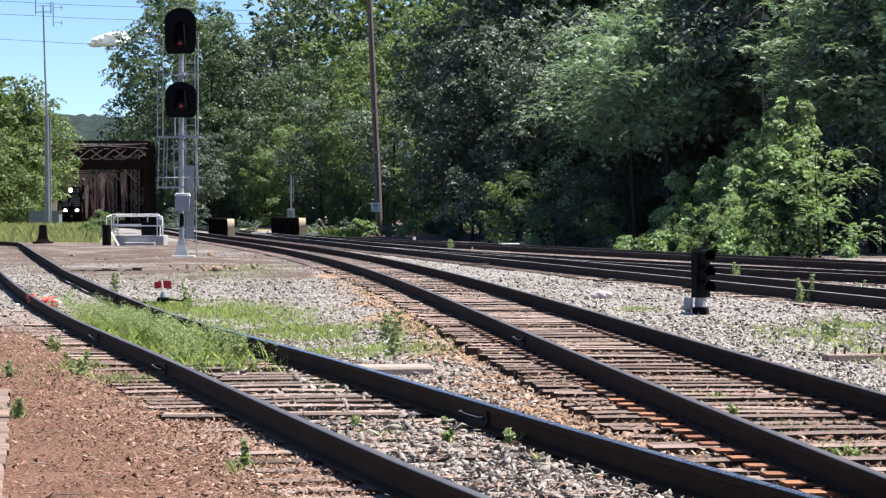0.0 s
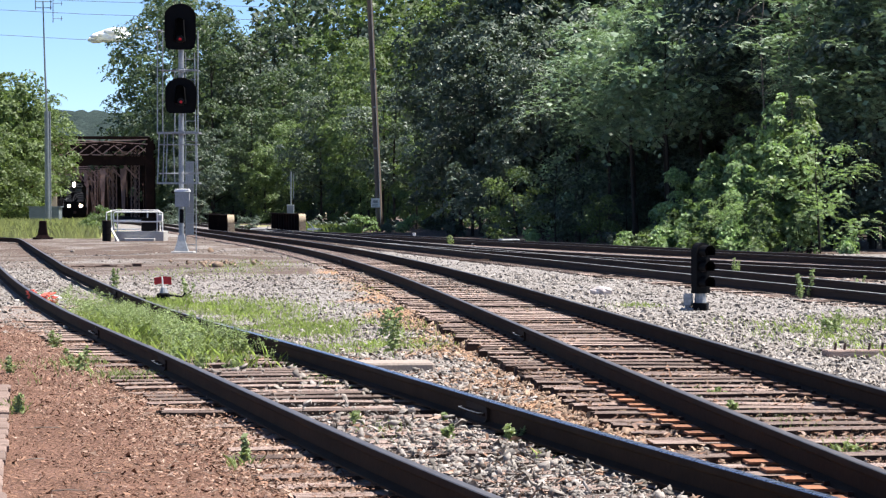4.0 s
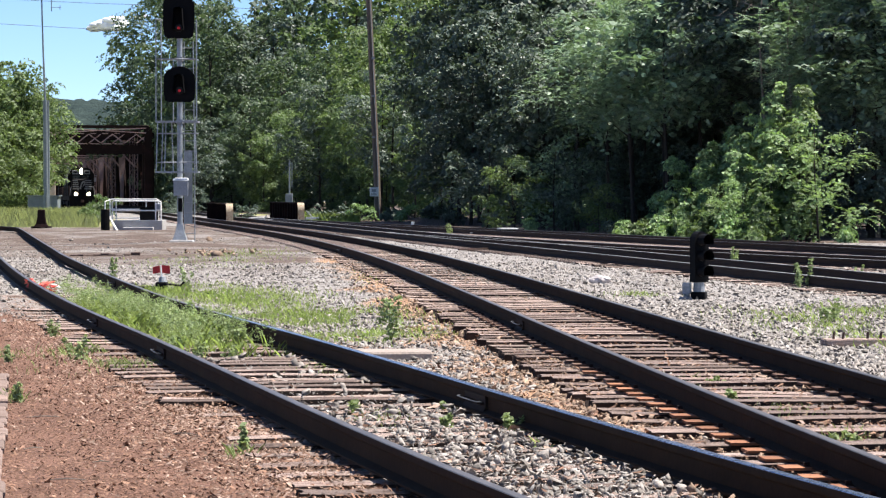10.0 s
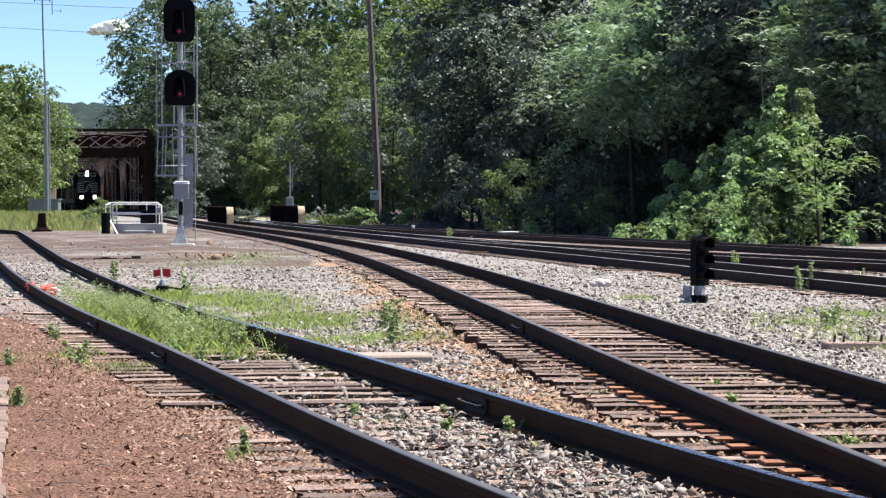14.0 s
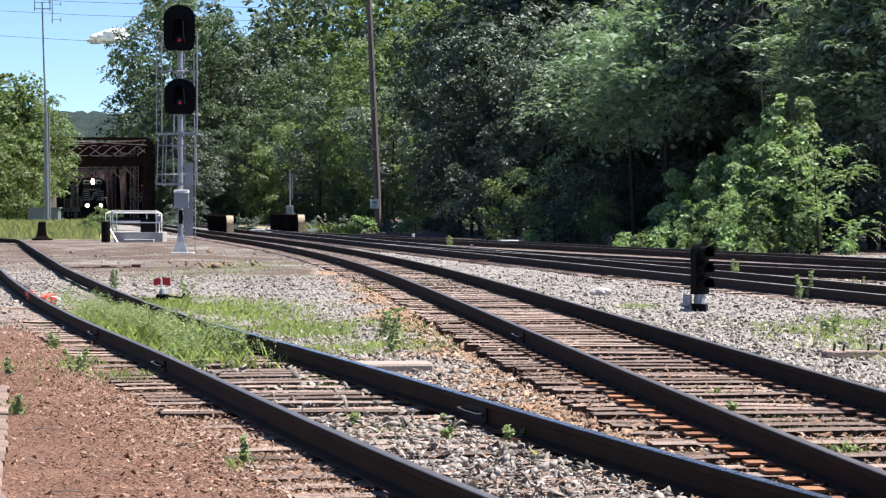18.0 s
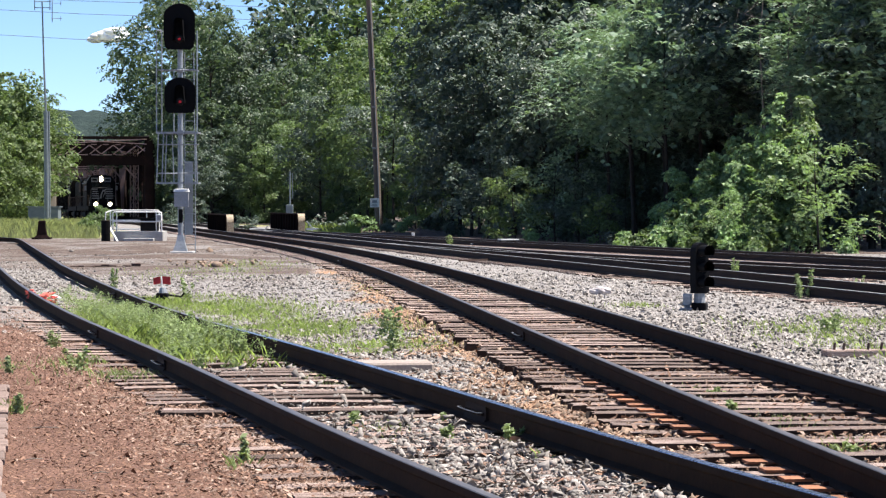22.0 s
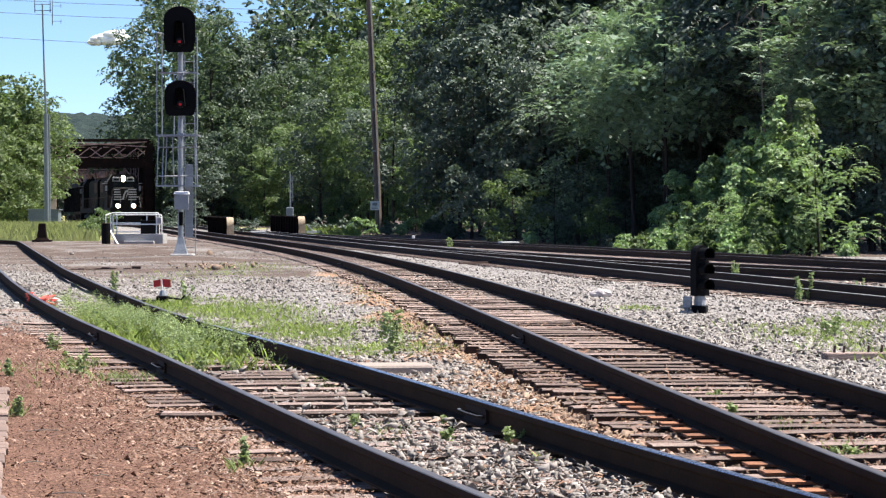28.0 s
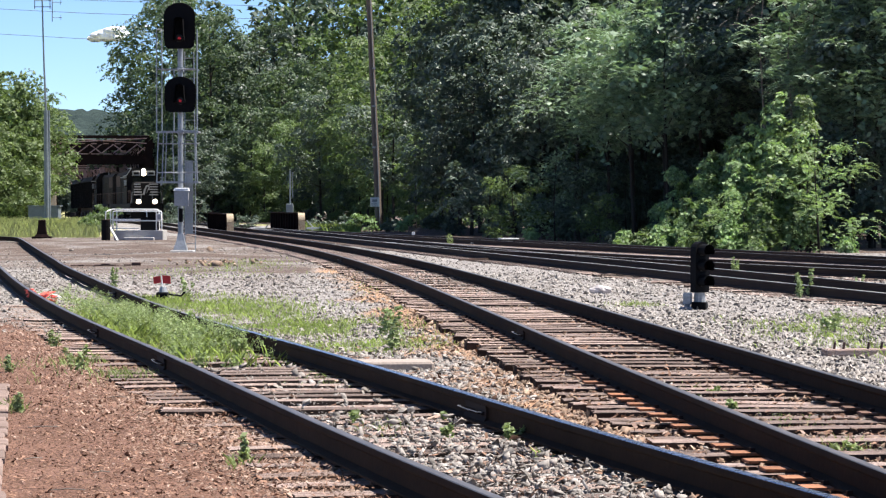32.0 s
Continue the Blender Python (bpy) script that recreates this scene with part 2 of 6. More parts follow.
M_GLASS = mat("cab_window_glass", (0.02, 0.022, 0.025), (0.015, 0.016, 0.018), 0.08, 0, 3, 30, 0, spec=0.6)
M_RED = mat("red_enamel", (0.5, 0.02, 0.025), (0.4, 0.015, 0.02), 0.5, 0, 6, 40, 0.1, 0.002)
M_ORANGE = mat("faded_orange_red_plastic", (0.8, 0.13, 0.09), (0.65, 0.09, 0.06), 0.55, 0, 6, 40, 0.1, 0.002)
M_BAG = mat("white_plastic_bag", (0.55, 0.5, 0.49), (0.38, 0.34, 0.33), 0.6, 0, 9, 40, 0.3, 0.01)
M_RUSTSTEEL = mat("dark_rusted_steel", (0.1, 0.06, 0.045), (0.05, 0.035, 0.03), 0.8, 0.1, 5, 40, 0.3, 0.005)
# Cream with rust; the sun on the girder ends is put into it.
M_CREAM = mat("sunlit_cream_paint", (0.5, 0.42, 0.3), (0.3, 0.23, 0.15), 0.7, 0, 4, 40, 0.2, 0.003, third=(0.25, 0.15, 0.09), third_at=0.58)
M_HEAD = glow("headlight_lens", (1.0, 0.85, 0.66), 6.0)
M_DITCH = glow("ditch_light_lens", (1.0, 0.8, 0.58), 5.0)
M_SIGNAL_RED = glow("red_signal_lens", (0.5, 0.015, 0.02), 0.16)
M_WIRE = mat("power_line_wire", (0.14, 0.15, 0.17), (0.1, 0.11, 0.12), 0.6, 0.3, 1, 10, 0)
M_CLOUD = mat("white_cloud", (0.95, 0.95, 0.96), (0.9, 0.9, 0.92), 1.0, 0, 0.02, 0.1, 0, spec=0.0)
# Blue-grey haze is put into the hill's own colour.
M_HILL = mat("wooded_hill", (0.042, 0.06, 0.054), (0.022, 0.035, 0.035), 0.95, 0, 0.06, 0.3, 1.0, 3.0, spec=0.05)

# ---- the plan: five tracks ----
RAIL_H = 0.18
GAUGE = 0.7525


def fall(y):
    """The land's height; it drops gently towards the river."""
    return -0.004 * max(0.0, y - 200) if y < 380 else -0.72 - 2.0 * min(1.0, (y - 380) / 200)


def herm(y, y0, x0, s0, y1, x1, s1):
    h = y1 - y0
    u = (y - y0) / h
    return (2 * u ** 3 - 3 * u ** 2 + 1) * x0 + (u ** 3 - 2 * u ** 2 + u) * h * s0 + (3 * u ** 2 - 2 * u ** 3) * x1 + (u ** 3 - u ** 2) * h * s1


def main_x(y):
    """The main line, on which the train comes."""
    if y < 140:
        return 7.363 - 0.165 * (y - 41) - 0.03
    if y < 241:
        return herm(y, 140, -9.0, -0.165, 241, -26.8, -0.24)
    if y < 344:
        return herm(y, 241, -26.8, -0.24, 344, -47.7, -0.17)
    return -47.7 - 0.17 * (y - 344)


def second_x(y):
    """The second main, in the middle of the view."""
    u = (y - 40) / 40
    near = 0.8323 + u * (-3.2066 + u * (-0.4129 + u * (-0.6312 + u * 0.1803)))
    if y <= 13:
        return 3.04 - 0.09 * (y - 13)
    if y < 115:
        return near
    v = min(1.0, (y - 115) / 25)
    v = v * v * (3 - 2 * v)
    return (1 - v) * (near if y < 150 else 0) + v * (main_x(y) - 3.7)


def siding_x(y):
    u = (y - 40) / 40
    if y < 12:
        return 1.12 - 0.245 * (y - 12)
    if y > 60:
        return -9.28 - 0.178 * (y - 60) - 0.0012 * max(0.0, y - 98) ** 2
    return -5.0243 + u * (-8.8912 + u * (-0.3567 + u * (1.7801 + u * (1.7314 - u * 1.7175))))


def siding_cant(x, y):
    """The far stretch of the siding is banked: its outer rail lies higher."""
    a = siding_x(min(y, 106)) - x
    return 0.13 * math.exp(-((y - 61) / 9) ** 2) * min(1.0, max(0.0, (a + 0.9) / 1.4)) * min(1.0, max(0.0, (4.0 - a) / 2.0))


def siding_sag(y):
    return -0.15 * math.exp(-((y - 38) / 13) ** 2)


def turnout_x(y):
    return main_x(y) + (0.0023 * (98 - y) ** 2 if y < 98 else 0)


def back_x(y):
    return 10.7 - 0.27 * (y - 67)


def line(fx, y0, y1, step, fz=lambda y: fall(y)):
    """Points at even steps along a track's centre line, with the way that it runs."""
    out, y, acc = [], y0, 0.0
    while y < y1:
        s = (fx(y + 0.05) - fx(y - 0.05)) / 0.1
        c = 1 / math.hypot(1, s)
        out.append((Vector((fx(y), y, fz(y))), Vector((s * c, c, 0))))
        y += step * c
    return out


def siding_line(y1, step):
    out = line(siding_x, 9.5, min(y1, 106.0), step, siding_sag)
    if y1 > 106:                     # the sharp curve behind the stone heap
        p, d = out[-1]
        a = math.atan2(d.y, d.x)
        for i in range(int(38 / step)):
            a += step / 16
            d = Vector((math.cos(a), math.sin(a), 0))
            p = p + d * step
            out.append((p.copy(), d))
    return out


# ---- ground ----
def bed(x, y):
    """How the ground lies: the sag under the siding, a low heap by the mast, small unevenness."""
    z = fall(y)
    if 8 < y < 110:
        w = max(0.0, 1 - abs(x - siding_x(min(y, 106))) / 4.5)
        z += siding_sag(y) * min(1.0, w * 1.8)
        z += siding_cant(x, y)
        z += 0.1 * math.exp(-((x + 7.9) / 1.6) ** 2 - ((y - 81) / 3.0) ** 2)
    if 8 < y < 130:
        c = abs(x - second_x(y))
        z -= 0.03 * min(1.0, max(0.0, (1.32 - c) * 5))
        if y < 95:
            z -= 0.012 * min(1.0, max(0.0, (1.25 - abs(x - siding_x(y))) * 5)) * min(1, max(0, (y - 16.5) / 3))
    if y < 200:
        z += 0.02 * noise.noise(Vector((x * 0.9, y * 0.9, 3))) + 0.03 * noise.noise(Vector((x * 0.25, y * 0.25, 9)))
    return z - 0.035


def zone(x, y):
    """Shares of brown dirt, of rust staining, of grass soil, of darker ground at a place."""
    n1 = noise.noise(Vector((x * 0.5, y * 0.35, 1))) + 0.5 * noise.noise(Vector((x * 1.7, y * 1.1, 5)))
    dirt = rust = soil = dark_ground = 0.0
    if y < 95:
        e = siding_x(y) - 1.15 - x
        dirt = min(1, max(0, e * 1.5 + 0.75 + n1 * 0.4)) * min(1, max(0, (48 - y) / 16 + n1 * 0.6))
        b = second_x(y) - x
        rust = max(0, 1.1 - abs(b - 1.15) / 0.95 + n1 * 0.6) * min(1, max(0.3, 1.6 - y / 60)) * (1 if y < 75 else 0.4)
        rust = max(rust, 0.55 * max(0, 1 - abs(b) / 0.7 + n1 * 0.4))
        dark_ground = min(1, max(0, (1.25 - abs(b)) * 4)) * (0.75 + n1 * 0.5)
    if y > 88:
        soil = min(1, max(0, (y - 114) / 20 + n1 * 0.3))
        if abs(x - main_x(min(y, 400)) + 1.5) < 5.5 or x - main_x(min(y, 400)) > 0 and y < 125:
            soil *= 0.15
        w = math.exp(-((x + 14.5) / 5) ** 2 - ((y - 98) / 16) ** 2)
        dirt = max(dirt, 0.35 * w * (0.8 + n1))
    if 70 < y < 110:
        dark_ground = max(dark_ground, (1.0 + 0.8 * n1) * math.exp(-((x + 11.4 + 0.16 * (y - 90)) / 4.2) ** 2 - ((y - 90) / 11) ** 2))
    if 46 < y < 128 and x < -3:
        dark_ground = max(dark_ground, min(0.56, (y - 46) / 32) + 0.45 * n1)
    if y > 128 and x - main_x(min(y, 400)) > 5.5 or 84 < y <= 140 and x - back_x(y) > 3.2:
        soil, dark_ground = 0.0, 0.95                           # darker ground under the trees
    return min(1, dirt), min(1, rust), min(1, soil), max(0.0, min(1, dark_ground))


rows_y = [-400, -60, -10, 5]
y = 9.0
while y < 150:
    rows_y.append(y)
    y += max(0.12, 0.012 * y)
while y < 3000:
    rows_y.append(y)
    y *= 1.09
cols = list(np.linspace(-1, 1, 121))
verts, tints = [], []
for y in rows_y:
    w = 6 + 0.21 * abs(y)
    xs = [-2500, -5 * w - 40] + [c * w - 0.06 * max(y, 0) * 0.5 for c in cols] + [5 * w + 40, 2500]
    for x in xs:
        verts.append((x, y, bed(x, y) if abs(x) < 400 else fall(y)))
        tints.append(zone(x, y))
nc = len(cols) + 4
faces = [(r * nc + c, r * nc + c + 1, (r + 1) * nc + c + 1, (r + 1) * nc + c) for r in range(len(rows_y) - 1) for c in range(nc - 1)]
ground_mesh = fast_mesh("ground", verts, faces)
ground_mesh.polygons.foreach_set("use_smooth", [True] * len(faces))
tint = ground_mesh.color_attributes.new("zone", "FLOAT_COLOR", "POINT")
tint.data.foreach_set("color", np.array(tints, np.float32).ravel())


def ground_material():
    m = bpy.data.materials.new("ballast_and_dirt")
    m.use_nodes = True
    t = m.node_tree
    n, k = t.nodes, t.links.new
    bsdf = n["Principled BSDF"]
    at = n.new("ShaderNodeTexCoord")
    attr = n.new("ShaderNodeVertexColor")
    attr.layer_name = "zone"
    sep = n.new("ShaderNodeSeparateColor")
    k(attr.outputs[0], sep.inputs[0])

    def stones(scale, sides):
        v = n.new("ShaderNodeTexVoronoi")
        v.inputs["Scale"].default_value = scale
        k(at.outputs["Object"], v.inputs["Vector"])
        bw = n.new("ShaderNodeSeparateColor")
        k(v.outputs["Color"], bw.inputs[0])
        r = n.new("ShaderNodeValToRGB")
        for i, c in enumerate(sides):
            e = r.color_ramp.elements[i] if i < 2 else r.color_ramp.elements.new(0.5)
            e.color = (*c, 1)
        r.color_ramp.elements[0].position, r.color_ramp.elements[1].position = 0.0, 0.6
        k(bw.outputs[0], r.inputs[0])
        return v, r.outputs[0]

    def mix(fac, x, y):
        q = n.new("ShaderNodeMix")
        q.data_type = "RGBA"
        k(fac, q.inputs[0]), k(x, q.inputs[6]), k(y, q.inputs[7])
        return q.outputs[2]

    v1, grey = stones(28, ((0.158, 0.147, 0.139), (0.3, 0.28, 0.265)))
    v2, brown = stones(80, ((0.08, 0.043, 0.031), (0.18, 0.102, 0.074)))
    v3, rusty = stones(24, ((0.19, 0.105, 0.065), (0.38, 0.24, 0.15)))
    v4, soil = stones(6, ((0.2, 0.2, 0.085), (0.3, 0.29, 0.14)))
    noise_n = n.new("ShaderNodeTexNoise")
    noise_n.inputs["Scale"].default_value, noise_n.inputs["Detail"].default_value = 1.3, 8
    k(at.outputs["Object"], noise_n.inputs["Vector"])

    def edge(src):
        s = n.new("ShaderNodeMath")
        s.operation = "ADD"
        k(src, s.inputs[0]), k(noise_n.outputs[0], s.inputs[1])
        r = n.new("ShaderNodeMapRange")
        r.inputs["From Min"].default_value, r.inputs["From Max"].default_value = 0.75, 1.15
        k(s.outputs[0], r.inputs["Value"])
        return r.outputs[0]

    col = mix(edge(sep.outputs[1]), grey, rusty)
    col = mix(edge(sep.outputs[0]), col, brown)
    col = mix(edge(sep.outputs[2]), col, soil)
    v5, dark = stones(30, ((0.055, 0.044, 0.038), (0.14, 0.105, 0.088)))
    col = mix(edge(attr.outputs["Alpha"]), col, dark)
    tone = n.new("ShaderNodeMix")
    tone.data_type, tone.blend_type = "RGBA", "MULTIPLY"
    tone.inputs[0].default_value = 1.0
    r = n.new("ShaderNodeValToRGB")
    r.color_ramp.elements[0].color, r.color_ramp.elements[1].color = (0.72, 0.7, 0.68, 1), (1.15, 1.15, 1.15, 1)
    r.color_ramp.elements[0].position, r.color_ramp.elements[1].position = 0.3, 0.7
    k(noise_n.outputs[0], r.inputs[0])
    k(col, tone.inputs[6]), k(r.outputs[0], tone.inputs[7])
    k(tone.outputs[2], bsdf.inputs["Base Color"])
    bsdf.inputs["Roughness"].default_value, bsdf.inputs["Specular IOR Level"].default_value = 0.95, 0.15
    b = n.new("ShaderNodeBump")
    b.inputs["Strength"].default_value, b.inputs["Distance"].default_value = 0.9, 0.03
    b.invert = True
    k(v1.outputs["Distance"], b.inputs["Height"])
    k(b.outputs[0], bsdf.inputs["Normal"])
    return m


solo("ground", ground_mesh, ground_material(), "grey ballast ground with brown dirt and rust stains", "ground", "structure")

# ---- rails, ties ----
HALF = [(0.07, 0.0), (0.07, 0.012), (0.012, 0.03), (0.008, 0.115), (0.034, 0.132), (0.036, 0.155), (0.03, 0.168)]
PROFILE = HALF + [(-a, b) for a, b in reversed(HALF)]


def rail(track, pts, off, web, head, label):
    """One rail: foot, web and head in one piece, and the worn running surface as a strip on top."""
    g, top = Geo(), Geo()
    rings, tops = [], []
    for p, d in pts:
        r = Vector((d.y, -d.x, 0))
        c = p + r * off
        p = p + Vector((0, 0, siding_cant(c.x, c.y) if web is M_RAIL and c.x < -2.5 and p.y < 90 and c.x < second_x(p.y) - 2 else 0))
        rings.append([p + r * (off + a) + Vector((0, 0, b + 0.012)) for a, b in PROFILE])
        tops.append([p + r * (off + a) + Vector((0, 0, b)) for a, b in ((-0.03, 0.178), (0.03, 0.178), (0.025, 0.1845), (0.0, 0.1855), (-0.025, 0.1845))])
    ob = part("rail", g.loft(rings), web, track, label, smooth=True)
    n = sum(p.y < 33 for p, d in pts) if head is M_SHINE else len(tops)
    part("running_surface", top.loft(tops[:n]), head, ob, "polished rail head" if head is M_SHINE else "worn rail head", smooth=True)
    if n < len(tops):
        part("running_surface", Geo().loft(tops[n - 1:]), M_DULL, ob, "worn rail head", smooth=True)
    return ob


def tie_mesh(seed, length=2.6):
    """A hewn tie along x: chamfered, its ends ragged, its top split and sunk."""
    r = random.Random(seed)
    g = Geo()
    xs = [-length / 2, -length * 0.42, -length * 0.2, 0, length * 0.2, length * 0.42, length / 2]
    rings = []
    for i, x in enumerate(xs):
        w, h = 0.1 + r.uniform(-0.014, 0.01), r.uniform(-0.012, 0.004)
        e = r.uniform(-0.05, 0.05) if i in (0, 6) else 0
        rings.append([(x + e, -w, -0.17), (x + e, w, -0.17), (x + e * 0.6, w, h - 0.006), (x + e * 0.3, w - 0.012, h), (x, r.uniform(0, 0.04), h - r.uniform(0, 0.014)),
                      (x, r.uniform(-0.04, 0), h), (x + e * 0.4, -w + 0.012, h), (x + e, -w, h - 0.006)])
    me = g.loft(rings).mesh("tie")
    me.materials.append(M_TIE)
    me.materials.append(M_TIE_SHADE)
    # Every face that doesn't look up gets the shade colour.
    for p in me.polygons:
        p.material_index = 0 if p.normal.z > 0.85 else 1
    return me


TIES = [tie_mesh(s) for s in range(10)]


def lay_ties(track, pts, far_pts, long=0.0):
    rr = random.Random(len(pts))
    for p, d in pts:
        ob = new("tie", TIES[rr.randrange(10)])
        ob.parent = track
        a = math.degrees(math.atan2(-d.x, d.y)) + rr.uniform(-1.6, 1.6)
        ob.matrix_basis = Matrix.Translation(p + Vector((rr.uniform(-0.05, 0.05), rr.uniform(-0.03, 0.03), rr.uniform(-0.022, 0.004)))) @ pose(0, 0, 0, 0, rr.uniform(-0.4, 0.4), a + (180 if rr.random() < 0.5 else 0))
    g = Geo()
    for p, d in far_pts:
        r = Vector((d.y, -d.x, 0))
        g.loft([[p + r * s - d * 0.11 + Vector((0, 0, -0.15)), p + r * s + d * 0.11 + Vector((0, 0, -0.15)), p + r * s + d * 0.11, p + r * s - d * 0.11] for s in (-1.3, 1.3)])
    if far_pts:
        tagged(part("ties_far_along", g, M_TIE, track), kind="stuff")


PLATE = Geo().box(-0.225, -0.095, 0, 0.15, 0.095, 0.016).mesh("tie_plate")
PLATE.materials.append(M_PLATE)
PLATE_DULL = Geo().box(-0.18, -0.095, 0, 0.18, 0.095, 0.016).mesh("tie_plate")
PLATE_DULL.materials.append(M_PLATE_DULL)
SPIKE = Geo().box(-0.015, -0.013, -0.03, 0.017, 0.013, 0.022).mesh("spike")
SPIKE.materials.append(M_RAIL_RUST)


def lay_plates(track, pts, spikes=True):
    rr = random.Random(3)
    for p, d in pts:
        for s in (-1, 1):
            at = p + Vector((d.y, -d.x, 0)) * (s * GAUGE)
            a = math.degrees(math.atan2(-d.x, d.y)) + rr.uniform(-1, 1)
            ob = new("tie_plate", PLATE if s < 0 and p.y < 22 + rr.uniform(-3, 3) else PLATE_DULL)
            ob.parent, ob.matrix_basis = track, Matrix.Translation(at) @ pose(0, 0, 0, 0, 0, a)
            if spikes:
                for q in (-1, 1):
                    if rr.random() < 0.8:
                        k = new("spike", SPIKE)
                        k.parent = track
                        k.matrix_basis = Matrix.Translation(at) @ pose(0, 0, 0, 0, 0, a) @ pose(q * 0.085, rr.uniform(-0.05, 0.05), 0.02, rr.uniform(-6, 6), rr.uniform(-8, 8), 0)


def joint_bar(track, fx, y, off, z=0.0):
    s = (fx(y + 0.1) - fx(y - 0.1)) / 0.2
    c = 1 / math.hypot(1, s)
    m = Matrix.Translation((fx(y) + off * c, y - off * s * c, z)) @ pose(0, 0, 0, 0, 0, math.degrees(math.atan2(-s, 1)))
    for side in (-1, 1):
        g = Geo()
        g.loft([[(side * a, q, b) for a, b in ((0.012, 0.035), (0.05, 0.03), (0.03, 0.06), (0.03, 0.115), (0.036, 0.14), (0.012, 0.142))] for q in (-0.32, 0.32)])
        ob = part("joint_bar", g, M_RAIL_RUST, track)
        ob.matrix_basis = m
        if side < 0:
            # A thin wire draws the line along the joint's near side.
            wire = [(-0.06, -0.33, 0.1), (-0.092, -0.31, 0.1), (-0.094, 0.0, 0.098), (-0.092, 0.31, 0.1), (-0.06, 0.33, 0.1)]
            part("bond_wire", Geo().tube(wire, 0.004, 5), M_WIRE, ob, "thin grey wire along the joint")
        for q in (-0.26, -0.16, -0.06, 0.06, 0.16, 0.26):
            part("bolt", Geo().tube([(side * 0.028, q, 0.085), (side * 0.055, q, 0.085)], 0.013, 6), M_RAIL_RUST, ob)


def track(label, pts, web, head, near_ties, far_ties, bright=None):
    t = thing("railway_track", label, "track", kind="structure", group="railway tracks")
    rail(t, pts, -GAUGE, web, head, "")
    rail(t, pts, GAUGE, web, bright or head, "")
    lay_ties(t, near_ties, far_ties)
    return t


flat = lambda y: 0.0
siding = track("dark rusty siding track on weathered ties among weeds", siding_line(200, 0.5), M_RAIL, M_DULL,
               [(p - Vector((0, 0, 0.075 * min(1, max(0, (p.y - 40) / 12)))), d) for p, d in siding_line(62, 0.53)], [], M_SHINE)
for y, off in ((25.5, -GAUGE), (34.0, GAUGE), (33.0, -GAUGE), (18.8, GAUGE), (46, GAUGE)):
    joint_bar(siding, siding_x, y, off, siding_sag(y))
second = track("second main track with dark rails on brown wooden ties", line(second_x, 9, 420, 0.5), M_RAIL, M_DULL,
               line(second_x, 10, 72, 0.5), line(second_x, 72, 160, 0.5))
lay_plates(second, line(second_x, 10, 36, 0.5))
for y, off in ((29.7, -GAUGE), (68, -GAUGE)):
    joint_bar(second, second_x, y, off)
main = track("main line track with rusty dark rails", line(main_x, 26, 420, 0.6), M_RAIL_RUST, M_WORN,
             line(main_x, 34, 60, 0.5), line(main_x, 60, 160, 0.5))
turnout = track("diverging turnout track beside the main line", line(turnout_x, 30, 97, 0.6), M_RAIL_RUST, M_WORN,
                line(turnout_x, 40, 60, 0.5), line(turnout_x, 60, 80, 0.5))
back = track("back track along the foot of the trees", line(back_x, 40, 138, 0.8), M_RAIL_RUST, M_DULL,
             line(back_x, 55, 70, 0.5), line(back_x, 70, 130, 0.5))

# ---- trees ----
def leaf_cloud(rng, centres, radii, counts, size, flat=0.65, droop=0.0, shell=0.4):
    """Many small folded leaves round the centres; two triangles a leaf."""
    c = np.repeat(np.asarray(centres), counts, axis=0)
    r = np.repeat(np.asarray(radii), counts)
    n = len(c)
    d = rng.normal(size=(n, 3))
    d /= np.linalg.norm(d, axis=1, keepdims=True)
    out = d.copy()
    d *= (rng.random((n, 1)) ** shell) * r[:, None]
    d[:, 2] *= flat
    p = c + d
    p[:, 2] -= droop * (d[:, 0] ** 2 + d[:, 1] ** 2)
    ax = rng.normal(size=(n, 3)) + np.array([0, 0, 0.0])
    ax[:, 2] *= 0.5
    ax /= np.linalg.norm(ax, axis=1, keepdims=True)
    up = rng.normal(size=(n, 3)) * 0.5 + np.array([0, 0, 0.55]) + out
    side = np.cross(ax, up)
    side /= np.linalg.norm(side, axis=1, keepdims=True) + 1e-9
    nrm = np.cross(side, ax)
    s = size * (0.6 + 0.8 * rng.random((n, 1)))
    v = np.empty((n, 4, 3))
    v[:, 0], v[:, 2] = p - ax * s * 0.5, p + ax * s * 0.5 - nrm * s * 0.1
    v[:, 1], v[:, 3] = p + side * s * 0.3 - nrm * s * 0.12, p - side * s * 0.3 - nrm * s * 0.12
    f = (np.arange(n)[:, None] * 4 + np.array([[0, 1, 2, 3]])).reshape(-1, 4)
    return v.reshape(-1, 3), f


